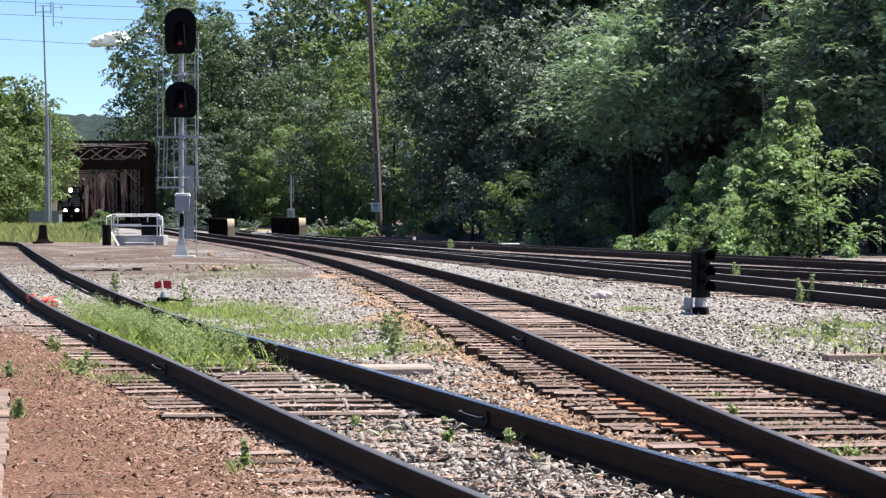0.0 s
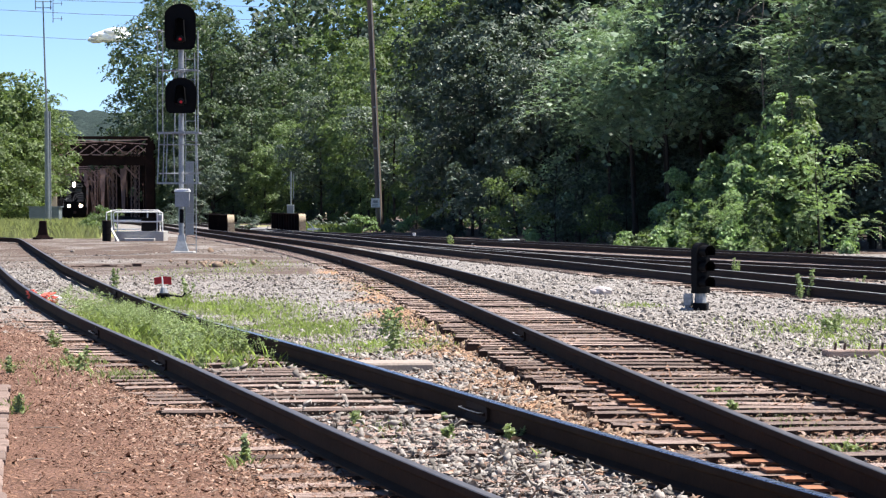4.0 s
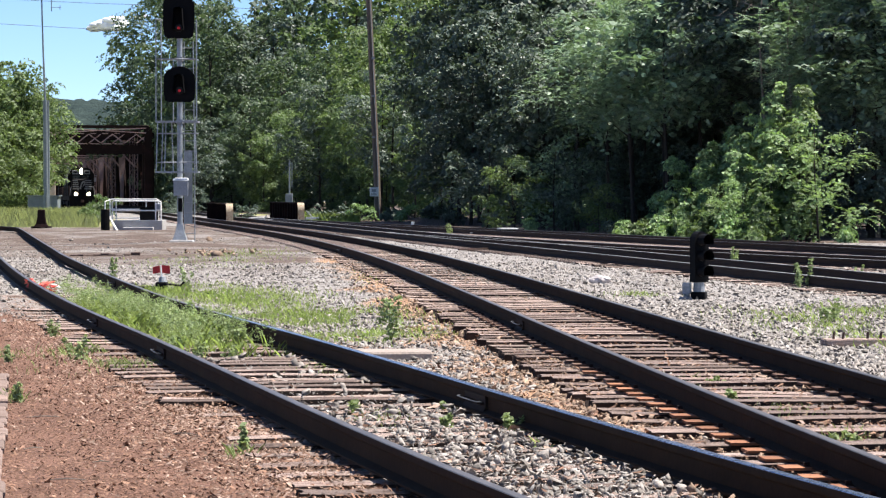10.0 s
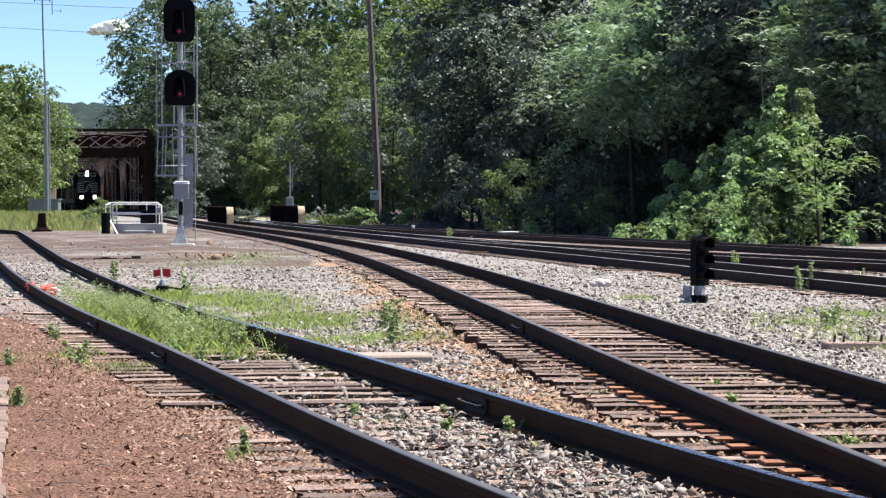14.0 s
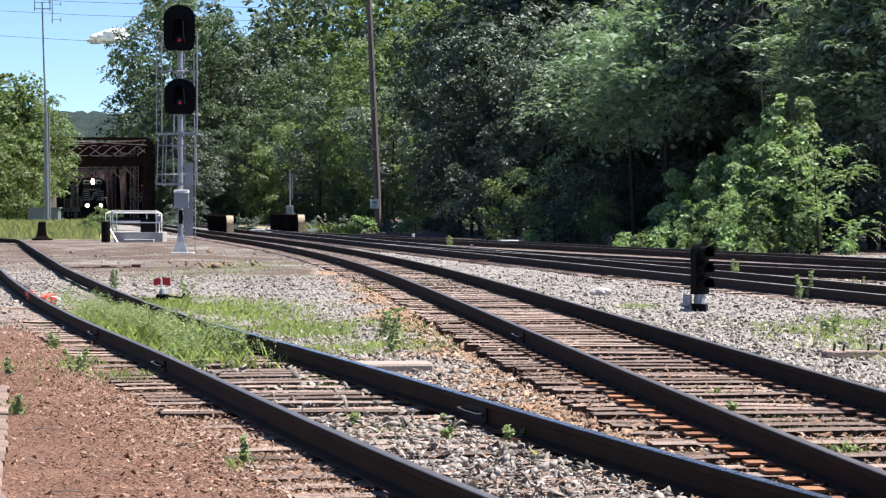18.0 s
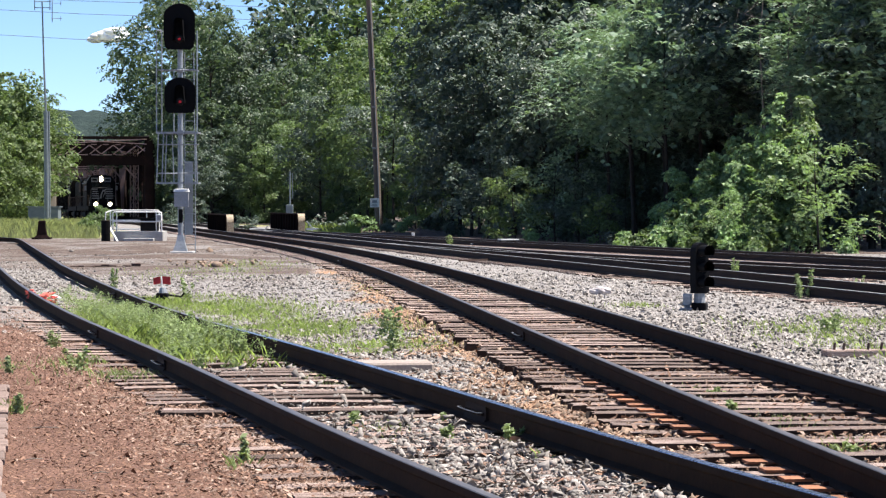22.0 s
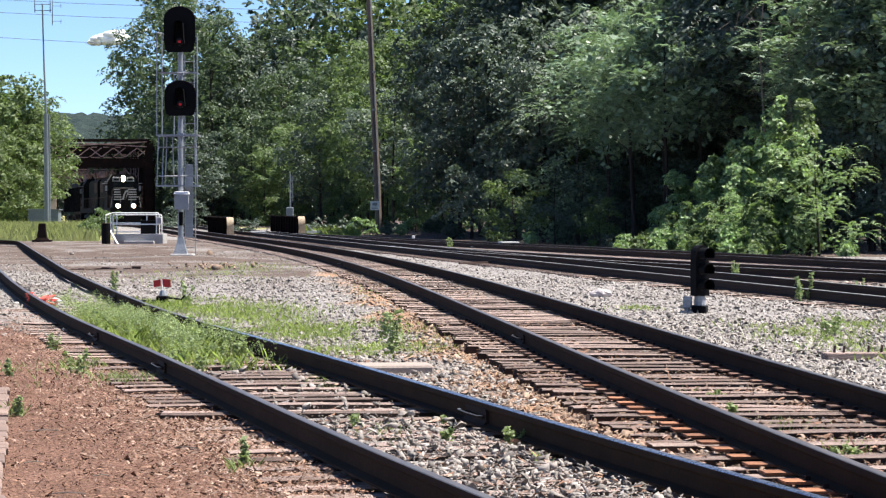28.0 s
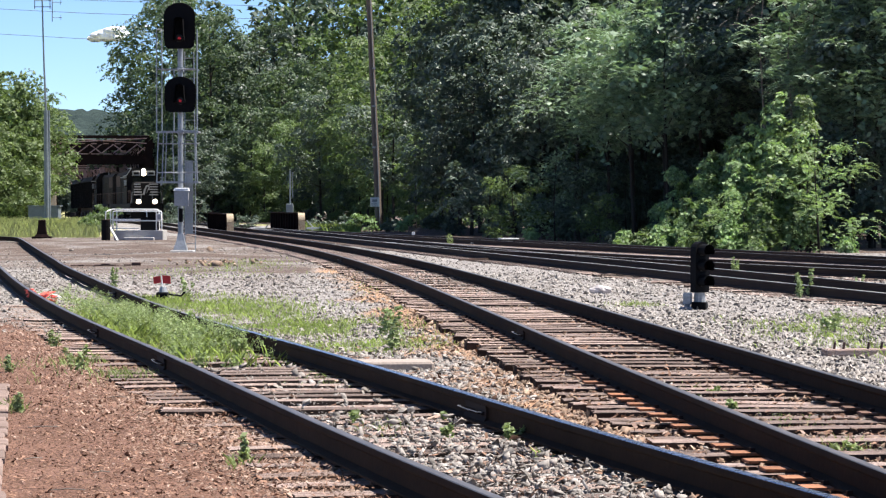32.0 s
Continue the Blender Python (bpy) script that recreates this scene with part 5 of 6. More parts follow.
def freight_car(label):
    t = thing("freight_car", label, "freight car", group="freight cars")
    body = part("body", Geo().loft([[(-1.5, y, 1.2), (1.5, y, 1.2), (1.5, y, 3.9), (1.1, y, 4.4), (-1.1, y, 4.4), (-1.5, y, 3.9)] for y in (0.8, 15.2)]), M_LOCO, t)
    for i in range(13):
        for sx in (-1, 1):
            part("side_rib", Geo().box(sx * 1.5, 1.0 + i * 1.15, 1.2, sx * 1.58, 1.12 + i * 1.15, 3.85), M_LOCO, body)
    part("roof_walk", Geo().box(-0.3, 0.8, 4.4, 0.3, 15.2, 4.46), M_RUSTSTEEL, body)
    for i in range(4):
        part("hatch", Geo().tube([(0.6, 2.5 + i * 3.6, 4.38), (0.6, 2.5 + i * 3.6, 4.55)], 0.4, 12), M_RUSTSTEEL, body)
    part("sill", Geo().box(-0.3, 0, 0.75, 0.3, 16, 1.2), M_RUSTSTEEL, t)
    for y0 in (1.2, 12.4):
        tr = part("truck", Geo().box(-1.15, y0, 0.4, -0.9, y0 + 2.4, 0.75).box(0.9, y0, 0.4, 1.15, y0 + 2.4, 0.75), M_RUSTSTEEL, t)
        for y in (y0 + 0.3, y0 + 2.1):
            for sx in (-1, 1):
                part("wheel", Geo().tube([(sx * 0.69, y, 0.45), (sx * 0.83, y, 0.45)], 0.45, 18), M_RUSTSTEEL, tr)
    return t


lead = locomotive(True, "black hood locomotive with white bands and lit headlights")
trailing = locomotive(False, "black second locomotive coupled behind the first")
car_a = freight_car("black covered freight car behind the locomotives")
car_b = copy_thing(car_a, pose(0, 0, 0))

# ---- bushes, vines and dead wood at the wood's edge ----
def bush(seed, x, y, w, h, leaf, size, leaves, label, name="bush", z=None, clumps=None, stems=6):
    """A leaning heap of leafy clumps that climbs away from the track; each clump is a small dome of drooping sprays."""
    r = random.Random(seed)
    rng = np.random.default_rng(seed + 100)
    t = thing(name, label, "bush" if h > 1 else "weed", pose(x, y, bed(x, y) if z is None else z, 0, 0, 0), "bushes and weeds")
    n = clumps or max(6, int(14 * w * h / 4))
    along, away = Vector((-0.26, 0.96, 0)), Vector((0.27, 2.0, 0))
    cs, rs = [], []
    for i in range(n):
        q, v = r.uniform(-1, 1), (i + r.random()) / n
        c = along * (q * w * 0.55) + away * (min(0.8 * h, 1.7) * (v + r.uniform(-0.12, 0.12))) + Vector((0.5 * q * w, 0, 0))
        c.z = h * (0.1 + 0.8 * v) * (1 - 0.35 * q * q) * r.uniform(0.75, 1.1)
        cs.append(tuple(c))
        rs.append((0.15 + 0.09 * min(w, h)) * r.uniform(0.5, 1.3))
    for c in cs[::max(1, n // stems)]:
        part("stem", Geo().tube([(c[0] * 0.6, c[1] * 0.6, 0), (c[0] * 0.8, c[1] * 0.8, c[2] * 0.6), c], [0.02 * h ** 0.5, 0.013 * h ** 0.5, 0.004], 4), M_BARK, t)
    v, f = spray_cloud(rng, cs, rs, [max(4, leaves // 8)] * n, size, 8, 0.36, 0.2)
    part("foliage", fast_mesh("foliage", v, f), leaf, t)
    return t


def at_px(px, y):
    return (px - 784) * y / 4750


rb = random.Random(21)
k = 0
# bright bank of bushes and creepers
for px, d, w, h in ((1105, 4.2, 0.7, 0.45), (1140, 4.0, 0.8, 0.6), (1176, 3.9, 0.9, 0.8), (1212, 4.2, 0.6, 1.5), (1250, 3.8, 1.2, 0.9), (1300, 3.8, 1.3, 1.0), (1350, 3.8, 1.2, 0.8),
                    (1196, 6.4, 1.3, 2.3), (1160, 6.6, 0.8, 1.7), (1268, 4.8, 0.9, 2.0), (1312, 4.6, 1.2, 2.3), (1366, 4.6, 1.1, 2.1), (1330, 5.8, 1.3, 3.1), (1380, 5.6, 1.4, 3.4),
                    (1426, 5.6, 0.9, 3.6), (1230, 5.0, 1.0, 1.7), (1190, 4.9, 1.0, 1.2), (1262, 6.2, 1.1, 2.5), (1296, 6.4, 1.2, 2.9), (1318, 6.8, 1.5, 3.2), (1368, 6.6, 1.6, 3.4), (1412, 6.4, 1.4, 3.5), (1250, 5.6, 1.2, 2.4)):
    k += 1
    x, y = beside(px, d)
    h *= 1.6 if h > 2 else 1.15
    bush(k, x, y, w * 1.1, h, M_LEAF_MID if k % 5 in (0, 2) else M_LEAF_SUNLIT, 0.16, 190, "bright green sunlit bush with creepers", clumps=int(9 + 6 * h))
for px, y, w, h in ((1500, 84, 0.45, 0.6), (940, 108, 0.8, 0.7), (1090, 100, 0.7, 0.6), (640, 148, 2.2, 1.3), (600, 150, 1.8, 1.0), (715, 145, 1.5, 1.1), (690, 147, 1.2, 0.8),
                    (560, 152, 1.6, 0.9), (430, 160, 1.4, 1.2), (800, 130, 1.6, 1.0), (870, 122, 1.5, 1.2), (1010, 112, 1.4, 1.0)):
    k += 1
    bush(k, at_px(px, y), y, w, h, M_LEAF_SUNLIT if px in (640, 715, 1500, 940) else M_LEAF, 0.13, 60, "small green bush at the foot of the trees", clumps=14)
# bank vegetation near the bridge
for px, y, w, h in ((158, 138, 1.3, 1.6), (170, 134, 1.3, 1.7), (148, 141, 1.1, 1.1), (300, 190, 2.0, 2.0), (330, 185, 2.2, 2.6)):
    k += 1
    bush(k, at_px(px, y), y, w, h, M_LEAF_MID if px < 200 else M_LEAF, 0.11, 90, "green bush beside the platform", clumps=20)


def dead_tree(seed, x, y, h):
    r = random.Random(seed)
    t = thing("bare_tree", "bare grey branches among the leafy trees", "tree", pose(x, y, 0))
    trunk = [(0, 0, 0), (0.1, 0, h * 0.4), (-0.1, 0, h * 0.75), (0.1, 0, h)]
    part("trunk", Geo().tube(trunk, [0.05, 0.04, 0.03, 0.01], 6), M_TWIG, t)
    for i in range(16):
        z = h * r.uniform(0.2, 1)
        a = r.uniform(0, 6.28)
        q = r.uniform(0.8, 2.2)
        tip = Vector((q * math.cos(a), q * math.sin(a) * 0.6, z + r.uniform(-0.4, 0.9)))
        b = Geo().tube([(0, 0, z), tip * 0.5 + Vector((0, 0, z * 0.5 - 0.1)), tip], [0.02, 0.014, 0.005], 4)
        for j in range(4):
            s = Vector((0, 0, z)).lerp(tip, r.uniform(0.3, 0.95))
            b.tube([s, s + Vector((r.uniform(-0.7, 0.7), r.uniform(-0.3, 0.3), r.uniform(-0.5, 0.6)))], [0.009, 0.004], 3)
        part("branch", b, M_TWIG, t)


for i, (px, y, h) in enumerate(((1400, 97, 9.5), (1350, 99, 10.0), (1440, 96, 9.0))):
    dead_tree(i, at_px(px, y), y, h)

# ---- ballast stones, loose chips ----
CUBE = np.array([(-1, -1, -1), (1, -1, -1), (1, 1, -1), (-1, 1, -1), (-1, -1, 1), (1, -1, 1), (1, 1, 1), (-1, 1, 1)], float)
CUBE_F = np.array([(4, 5, 6, 7), (0, 1, 5, 4), (1, 2, 6, 5), (2, 3, 7, 6), (3, 0, 4, 7)])


def scatter(name, pts, sizes, material, label, squash=(1.0, 0.75, 0.6), seed=1):
    """Broken stones of eight ragged corners, each turned its own way, as one object."""
    rng = np.random.default_rng(seed)
    n = len(pts)
    v = CUBE[None] * (0.4 + 0.8 * rng.random((n, 8, 1))) + rng.normal(0, 0.23, (n, 8, 3))
    v *= np.array(squash) * (sizes / 2)[:, None, None]
    q = rng.normal(size=(n, 4)) * np.array([1, 0.36, 0.36, 1])
    q /= np.linalg.norm(q, axis=1, keepdims=True)
    w, x, y, z = q.T
    R = np.stack([1 - 2 * (y * y + z * z), 2 * (x * y - w * z), 2 * (x * z + w * y), 2 * (x * y + w * z), 1 - 2 * (x * x + z * z), 2 * (y * z - w * x),
                  2 * (x * z - w * y), 2 * (y * z + w * x), 1 - 2 * (x * x + y * y)], -1).reshape(n, 3, 3)
    v = np.einsum("nij,nkj->nki", R, v) + pts[:, None]
    f = np.arange(n)[:, None, None] * 8 + CUBE_F[None]
    return solo(name, fast_mesh(name, v.reshape(-1, 3), f.reshape(-1, 4)), material, label, name, "stuff")


def flakes(name, pts, sizes, material, label, squash, seed):
    """Thin curled chips lying any way up, each a bent four-cornered flake."""
    rng = np.random.default_rng(seed)
    n = len(pts)
    a = rng.random(n) * 6.28
    t = rng.normal(0, 0.35, (n, 2))
    u = np.stack([np.cos(a), np.sin(a), t[:, 0]], 1) * (sizes * 0.5 * squash[0])[:, None]
    w = np.stack([-np.sin(a), np.cos(a), t[:, 1]], 1) * (sizes * 0.5 * squash[1] * (0.6 + 0.8 * rng.random(n)))[:, None]
    k = (0.5 + rng.random((n, 4, 1)))
    lift = np.array([0, 0, 1.0]) * (sizes * 0.16)[:, None]
    v = pts[:, None] + np.stack([-u - w, u - w, u + w, -u + w], 1) * k + np.stack([lift, -lift * 0.2, lift, -lift * 0.2], 1)
    return solo(name, fast_mesh(name, v.reshape(-1, 3), np.arange(n * 4).reshape(-1, 4)), material, label, name, "stuff")


rs = random.Random(77)
grey, rusty, chips, dusty, pale_chips = [], [], [], [], []


def spread_stones():
    for y0, y1, dens, size in ((12.2, 18, 1080, 0.0225), (18, 26, 580, 0.0245), (26, 38, 290, 0.0255), (38, 60, 90, 0.026), (60, 95, 34, 0.022), (95, 124, 8, 0.022)):
        n = int(dens * (y1 - y0) * 2 * (0.5 + 0.172 * (y0 + y1) / 2))
        for _ in range(n):
            y = rs.uniform(y0, y1)
            h = 0.5 + 0.172 * y
            x = rs.uniform(-h, h)
            a, b, c = x - siding_x(y), x - second_x(y), x - main_x(y)
            if min(abs(abs(a) - GAUGE), abs(abs(b) - GAUGE), abs(abs(c) - GAUGE)) < 0.09:
                continue
            d, ru, _, gr = zone(x, y)
            if y > 60 and abs(b) > 1.5 and gr > rs.uniform(0.3, 0.7):     # bare trodden dirt
                continue
            s = size * (0.42 + 1.9 * rs.random() ** 2.6)
            z = bed(x, y) + s * rs.uniform(-0.1, 0.25)
            if abs(b) < 1.28:                       # between the rails of the second main the ties lie bare
                if rs.random() < (0.8 if abs(b) < 0.7 else 0.6) - max(0.0, min(0.55, (y - 34) / 25)):
                    if rs.random() < 0.5:            # splinters and dirt between the ties
                        (chips if rs.random() < 0.75 else pale_chips).append((x, y, -0.035 + rs.uniform(-0.03, 0.03), s * 0.8))
                    continue
                s *= 0.8
                z = -0.035 + rs.uniform(-0.03, 0.02) + max(0.0, min(0.03, (y - 34) / 600))
                if rs.random() < (0.5 if y < 40 else 0.15):
                    rusty.append((x, y, z, s))
                    continue
            elif -1.5 < a < -GAUGE and y < 33:      # splintered wood and chips outside the siding's near rail
                if rs.random() < 0.9:
                    if rs.random() < 0.8:
                        near_rail = rs.random() < 1.3 + a
                        (pale_chips if rs.random() < 0.3 else chips).append((x, y, siding_sag(y) + rs.uniform(-0.03, 0.014 if near_rail else -0.008), 0.01 + 0.018 * rs.random() ** 2))
                    continue
                s *= 0.7
            elif abs(a) < 1.3:                      # the siding's ties are half buried
                if rs.random() < (0.5 if y < 17.5 else 0.6 if y < 20 else 0.75 if y < 44 else 0.0):
                    continue
                z = bed(x, y) + rs.uniform(0, 0.012) if y > 44 else siding_sag(y) + rs.uniform(-0.03, 0.022) - (0.03 if y > 19.5 and rs.random() < 0.8 else 0)
            if y < 32 and -GAUGE < a and b < -0.9 and rs.random() < 0.24:      # splinters and bark among the stones
                (chips if rs.random() < 0.6 else pale_chips).append((x, y, z + 0.006, s * 0.9))
                continue
            if d > 0.45 + rs.uniform(-0.3, 0.3):
                if rs.random() < 0.25:
                    chips.append((x, y, z, s * 0.7))
                continue
            (rusty if ru > rs.uniform(0.2, 0.9) else grey if rs.random() < (0.66 if b > 0.9 else 0.84) else dusty).append((x, y, z, s))
    for _ in range(140000):                          # bark and stone chips on the brown dirt
        y = rs.uniform(12.5, 44)
        x = siding_x(y) - 0.86 - abs(rs.gauss(0, 1.3))
        if x < -0.19 * y - 0.5 or rs.random() < (y - 12) / 34:
            continue
        near = siding_x(y) - 0.86 - x < abs(rs.gauss(0, 0.75))
        if not near and rs.random() < 0.1:
            continue
        (pale_chips if near and rs.random() < 0.7 or rs.random() < 0.07 else chips).append((x, y, bed(x, y) + rs.uniform(0, 0.012), 0.007 + 0.02 * rs.random() ** 1.8 if near else 0.004 + 0.011 * rs.random() ** 2))


spread_stones()
for nm, pts, m, lab, sq in (("ballast", grey, M_STONE, "loose grey crushed stone ballast", (1.4, 1.0, 0.36)), ("rusty_ballast", rusty, M_STONE_RUST, "rust stained crushed stone beside the rails", (1.4, 1.0, 0.36)),
                            ("pale_ballast", dusty, M_STONE_PALE, "paler broken stones among the ballast", (1.4, 1.0, 0.36)), ("bark_chips", chips, M_CHIP, "brown bark and stone chips on dirt", (1.5, 0.5, 0.25)),
                            ("wood_chips", pale_chips, M_CHIP_PALE, "pale wood chips and gravel beside the siding", (1.6, 0.5, 0.3))):
    arr = np.array(pts)
    (flakes if "chips" in nm else scatter)(nm, arr[:, :3], arr[:, 3], m, lab, sq, len(pts))


# ---- grass and weeds ----
def grass(name, spots, blade, material, label, lean=0.5, width=0.006):
    rng = np.random.default_rng(len(spots))
    p = np.array(spots)
    n = len(p)
    a = rng.random(n) * 6.28
    h = blade * (0.4 + 0.9 * rng.random(n)) * p[:, 3]
    d = np.stack([np.cos(a), np.sin(a), np.zeros(n)], 1)
    s = np.stack([-np.sin(a), np.cos(a), np.zeros(n)], 1) * (width * (0.7 + 0.8 * rng.random(n)))[:, None]
    up = np.array([0, 0, 1.0])
    l = (lean * h * rng.random(n))[:, None]
    base = p[:, :3]
    v = np.stack([base - s, base + s, base + s * 0.8 + up * (h * 0.55)[:, None] + d * l * 0.35, base + up * h[:, None] * 0.95 + d * l, base - s * 0.8 + up * (h * 0.55)[:, None] + d * l * 0.35], 1)
    f = np.arange(n)[:, None] * 5 + np.arange(5)[None]
    return solo(name, fast_mesh(name, v.reshape(-1, 3), f), material, label, "grass", "stuff")


def patch(cx, cy, rx, ry, n, tall=1.0, skip_rails=True, tilt=0.0):
    out = []
    for _ in range(n):
        u, v = rs.gauss(0, 0.5), rs.gauss(0, 0.5)
        x, y = cx + rx * u + tilt * ry * v, cy + ry * v
        if noise.noise(Vector((x * 1.6, y * 0.8, 2))) < -0.12 - 0.3 * rs.random():
            continue
        a = x - siding_x(min(y, 106))
        if skip_rails and (abs(abs(a) - GAUGE) < 0.08 or abs(abs(x - second_x(y)) - GAUGE) < 0.08):
            continue
        out.append((x, y, bed(x, y), tall * rs.uniform(0.6, 1.2)))
    return out


# tall growth between the siding's rails
spots = []
for _ in range(12000):
    y = rs.triangular(26, 52, 34)
    off = max(-0.66, min(0.66, rs.gauss(0.05, 0.3)))
    if noise.noise(Vector((off * 2.4, y * 0.8, 8))) < -0.08:
        continue
    spots.append((siding_x(y) + off, y, siding_sag(y) - 0.03, min(1.0, max(0.25, (48 - y) / 12)) * rs.uniform(0.5, 1.1)))
grass("siding_grass", spots, 0.17, M_GRASS, "green grass and weeds between the siding rails", 0.9, 0.0022)
rng = np.random.default_rng(31)
cs, hs = [], []
while len(cs) < 1700:
    y = rs.triangular(27, 50, 31)
    off = max(-0.62, min(0.62, rs.gauss(0.12, 0.32)))
    if noise.noise(Vector((off * 2.2, y * 0.7, 11))) < 0.06:
        continue
    cs.append((siding_x(y) + off, y, siding_sag(y) + rs.triangular(0.0, 0.32, 0.08) * min(1.0, max(0.35, (50 - y) / 14))))
    hs.append(rs.uniform(0.03, 0.07))
v, f = leaf_cloud(rng, cs, hs, [16] * len(cs), 0.021, 1.4, 0.0, 0.5)
solo("siding_weeds", fast_mesh("siding_weeds", v, f), M_WEED, "feathery pale green weeds between the siding rails", "weeds", "stuff")
spots = patch(-3.1, 42, 1.2, 4.5, 5000, 0.8, tilt=-0.2) + patch(-1.9, 36, 1.4, 3.0, 5000, 0.7, tilt=-0.25) + patch(-0.9, 31.2, 1.0, 1.6, 2200, 0.6) + patch(-4.6, 45, 1.0, 2.2, 2500, 1.0) \
    + patch(-5.3, 60, 2.0, 5, 800, 0.7) + patch(-5.0, 68, 1.4, 6, 900, 0.8) + patch(-1.3, 52, 0.4, 6, 500, 0.5) + patch(4.4, 32, 0.9, 3.5, 1500, 0.7) + patch(4.9, 27.5, 0.6, 1.6, 900, 0.9) \
    + patch(3.0, 41, 0.5, 1.2, 250, 0.7) + patch(5.6, 35.5, 0.8, 2.2, 700, 0.8)
grass("ballast_grass", spots, 0.1, M_GRASS, "low patchy grass growing in the ballast", 0.9, 0.003)
spots = patch(-3.75, 27.6, 0.35, 1.3, 350, 1.0) + patch(-3.4, 24.5, 0.3, 0.9, 260, 1.0) + patch(-4.4, 26.5, 0.3, 1.2, 260, 0.9) + patch(-3.3, 20.5, 0.12, 0.5, 130, 1.0) \
    + patch(-2.9, 25, 0.3, 0.8, 260, 1.1) + patch(-1.2, 15.9, 0.07, 0.2, 90, 1.2) + patch(-1.0, 24.5, 0.35, 0.9, 350, 0.9) + patch(1.5, 24.5, 0.3, 1.0, 260, 0.8) + patch(2.25, 20.3, 0.3, 0.6, 200, 0.9) \
    + patch(0.6, 16.5, 0.06, 0.2, 40, 1.0) + patch(2.6, 17.3, 0.2, 0.5, 120, 1.0) + patch(1.9, 22.4, 0.35, 0.9, 260, 1.0) + patch(2.5, 19.2, 0.3, 0.7, 260, 1.0) + patch(1.2, 27.5, 0.3, 1.2, 240, 0.8) + patch(-0.4, 18.8, 0.2, 0.8, 120, 0.8) + patch(-0.4, 55, 0.3, 3, 300, 0.6)
grass("track_weeds", spots, 0.075, M_WEED, "small green weeds among ties and dirt", 1.0, 0.0026)
spots = []
for _ in range(85000):
    y = rs.uniform(121, 200)
    x = at_px(rs.uniform(-40, 178) - (rs.random() ** 3) * 20, y)
    if y < 116 and x > -16:
        continue
    if noise.noise(Vector((x * 0.4, y * 0.2, 4))) < -0.3:
        continue
    spots.append((x, y, fall(y) - 0.05, rs.uniform(0.5, 1.3) * min(1.0, (y - 105) / 40 + 0.3)))
grass("tall_bank_grass", spots, 0.46, M_GRASS_DRY, "tall pale green grass on the bank", 0.42, 0.003)
spots = [(at_px(px, y), y, -0.03, rs.uniform(0.4, 1.2)) for px, y in ((rs.uniform(545, 640), rs.uniform(140, 158)) for _ in range(4000)) if at_px(px, y) > main_x(y) + 3]
grass("wood_edge_grass", spots, 0.42, M_GRASS, "pale grass at the edge of the wood", 0.6, 0.008)


def tall_weed(seed, x, y, h, label, leaf=None, w=0.3):
    """A single upright weed: a stem with pairs of leaves."""
    r = random.Random(seed)
    rng = np.random.default_rng(seed)
    t = thing("tall_weed", label, "weed", pose(x, y, bed(x, y)), "tall weeds")
    cs = []
    for i in range(r.choice((2, 3, 4))):
        b = (r.uniform(-0.3, 0.3) * w, r.uniform(-0.3, 0.3) * w)
        k = r.uniform(0.65, 1)
        part("stem", Geo().tube([(b[0], b[1], 0), (b[0] * 1.3, b[1], h * k * 0.5), (b[0] * 1.8, b[1], h * k)], [0.006, 0.005, 0.002], 4), M_WEED, t)
        cs += [(b[0] * (1 + 0.8 * q), b[1], h * k * q) for q in np.linspace(0.12, 1, max(4, int(9 * k)))]
    v, f = leaf_cloud(rng, cs, [0.3 * w * (1.1 - 0.6 * c[2] / h) for c in cs], [12 if h > 0.38 else 7] * len(cs), 0.035 + 0.04 * h, 0.7, 0.5)
    part("foliage", fast_mesh("foliage", v, f), leaf or M_WEED, t)


for i, (px, py, h, w) in enumerate(((690, 612, 0.5, 0.3), (672, 590, 0.42, 0.22), (1425, 537, 0.47, 0.25), (1300, 498, 0.4, 0.22), (1486, 592, 0.28, 0.3), (1520, 520, 0.25, 0.2), (1478, 596, 0.2, 0.25),
                                    (440, 825, 0.17, 0.14), (910, 790, 0.13, 0.13), (797, 750, 0.1, 0.1), (798, 780, 0.09, 0.1), (1306, 735, 0.14, 0.16), (1270, 705, 0.1, 0.16), (30, 735, 0.16, 0.14),
                                    (135, 655, 0.25, 0.22), (95, 620, 0.2, 0.2), (20, 660, 0.16, 0.16), (370, 625, 0.36, 0.35), (345, 620, 0.3, 0.3), (300, 600, 0.3, 0.3), (260, 592, 0.28, 0.3),
                                    (200, 575, 0.26, 0.3), (620, 755, 0.13, 0.15), (800, 445, 0.55, 0.35), (330, 527, 0.35, 0.25), (200, 515, 0.4, 0.2), (1505, 810, 0.1, 0.18), (430, 620, 0.2, 0.2), (362, 612, 0.42, 0.4), (385, 630, 0.3, 0.3), (330, 618, 0.3, 0.35), (282, 585, 0.3, 0.35), (232, 570, 0.3, 0.3), (180, 560, 0.25, 0.3), (318, 640, 0.22, 0.35),
                                    (400, 645, 0.16, 0.3), (350, 652, 0.18, 0.25), (240, 600, 0.22, 0.35), (160, 548, 0.22, 0.3), (415, 612, 0.26, 0.25))):
    y = 1.56 * 4750 / (py - 369)
    if 380 > px > 80 and 570 < py < 640:
        y *= 1.06
    tall_weed(i + 50, at_px(px, y), y, h, "upright green weed growing in the ballast", None, w)


# ---- small trackside things ----
def spot(px, py, z=0.0):
    y = (1.535 - z) * 4750 / (py - 369)
    return at_px(px, y), y


x, y = spot(290, 528)
s = thing("switch_stand", "low switch stand with two red target plates", "switch stand", pose(x, y, bed(x, y) + 0.05))
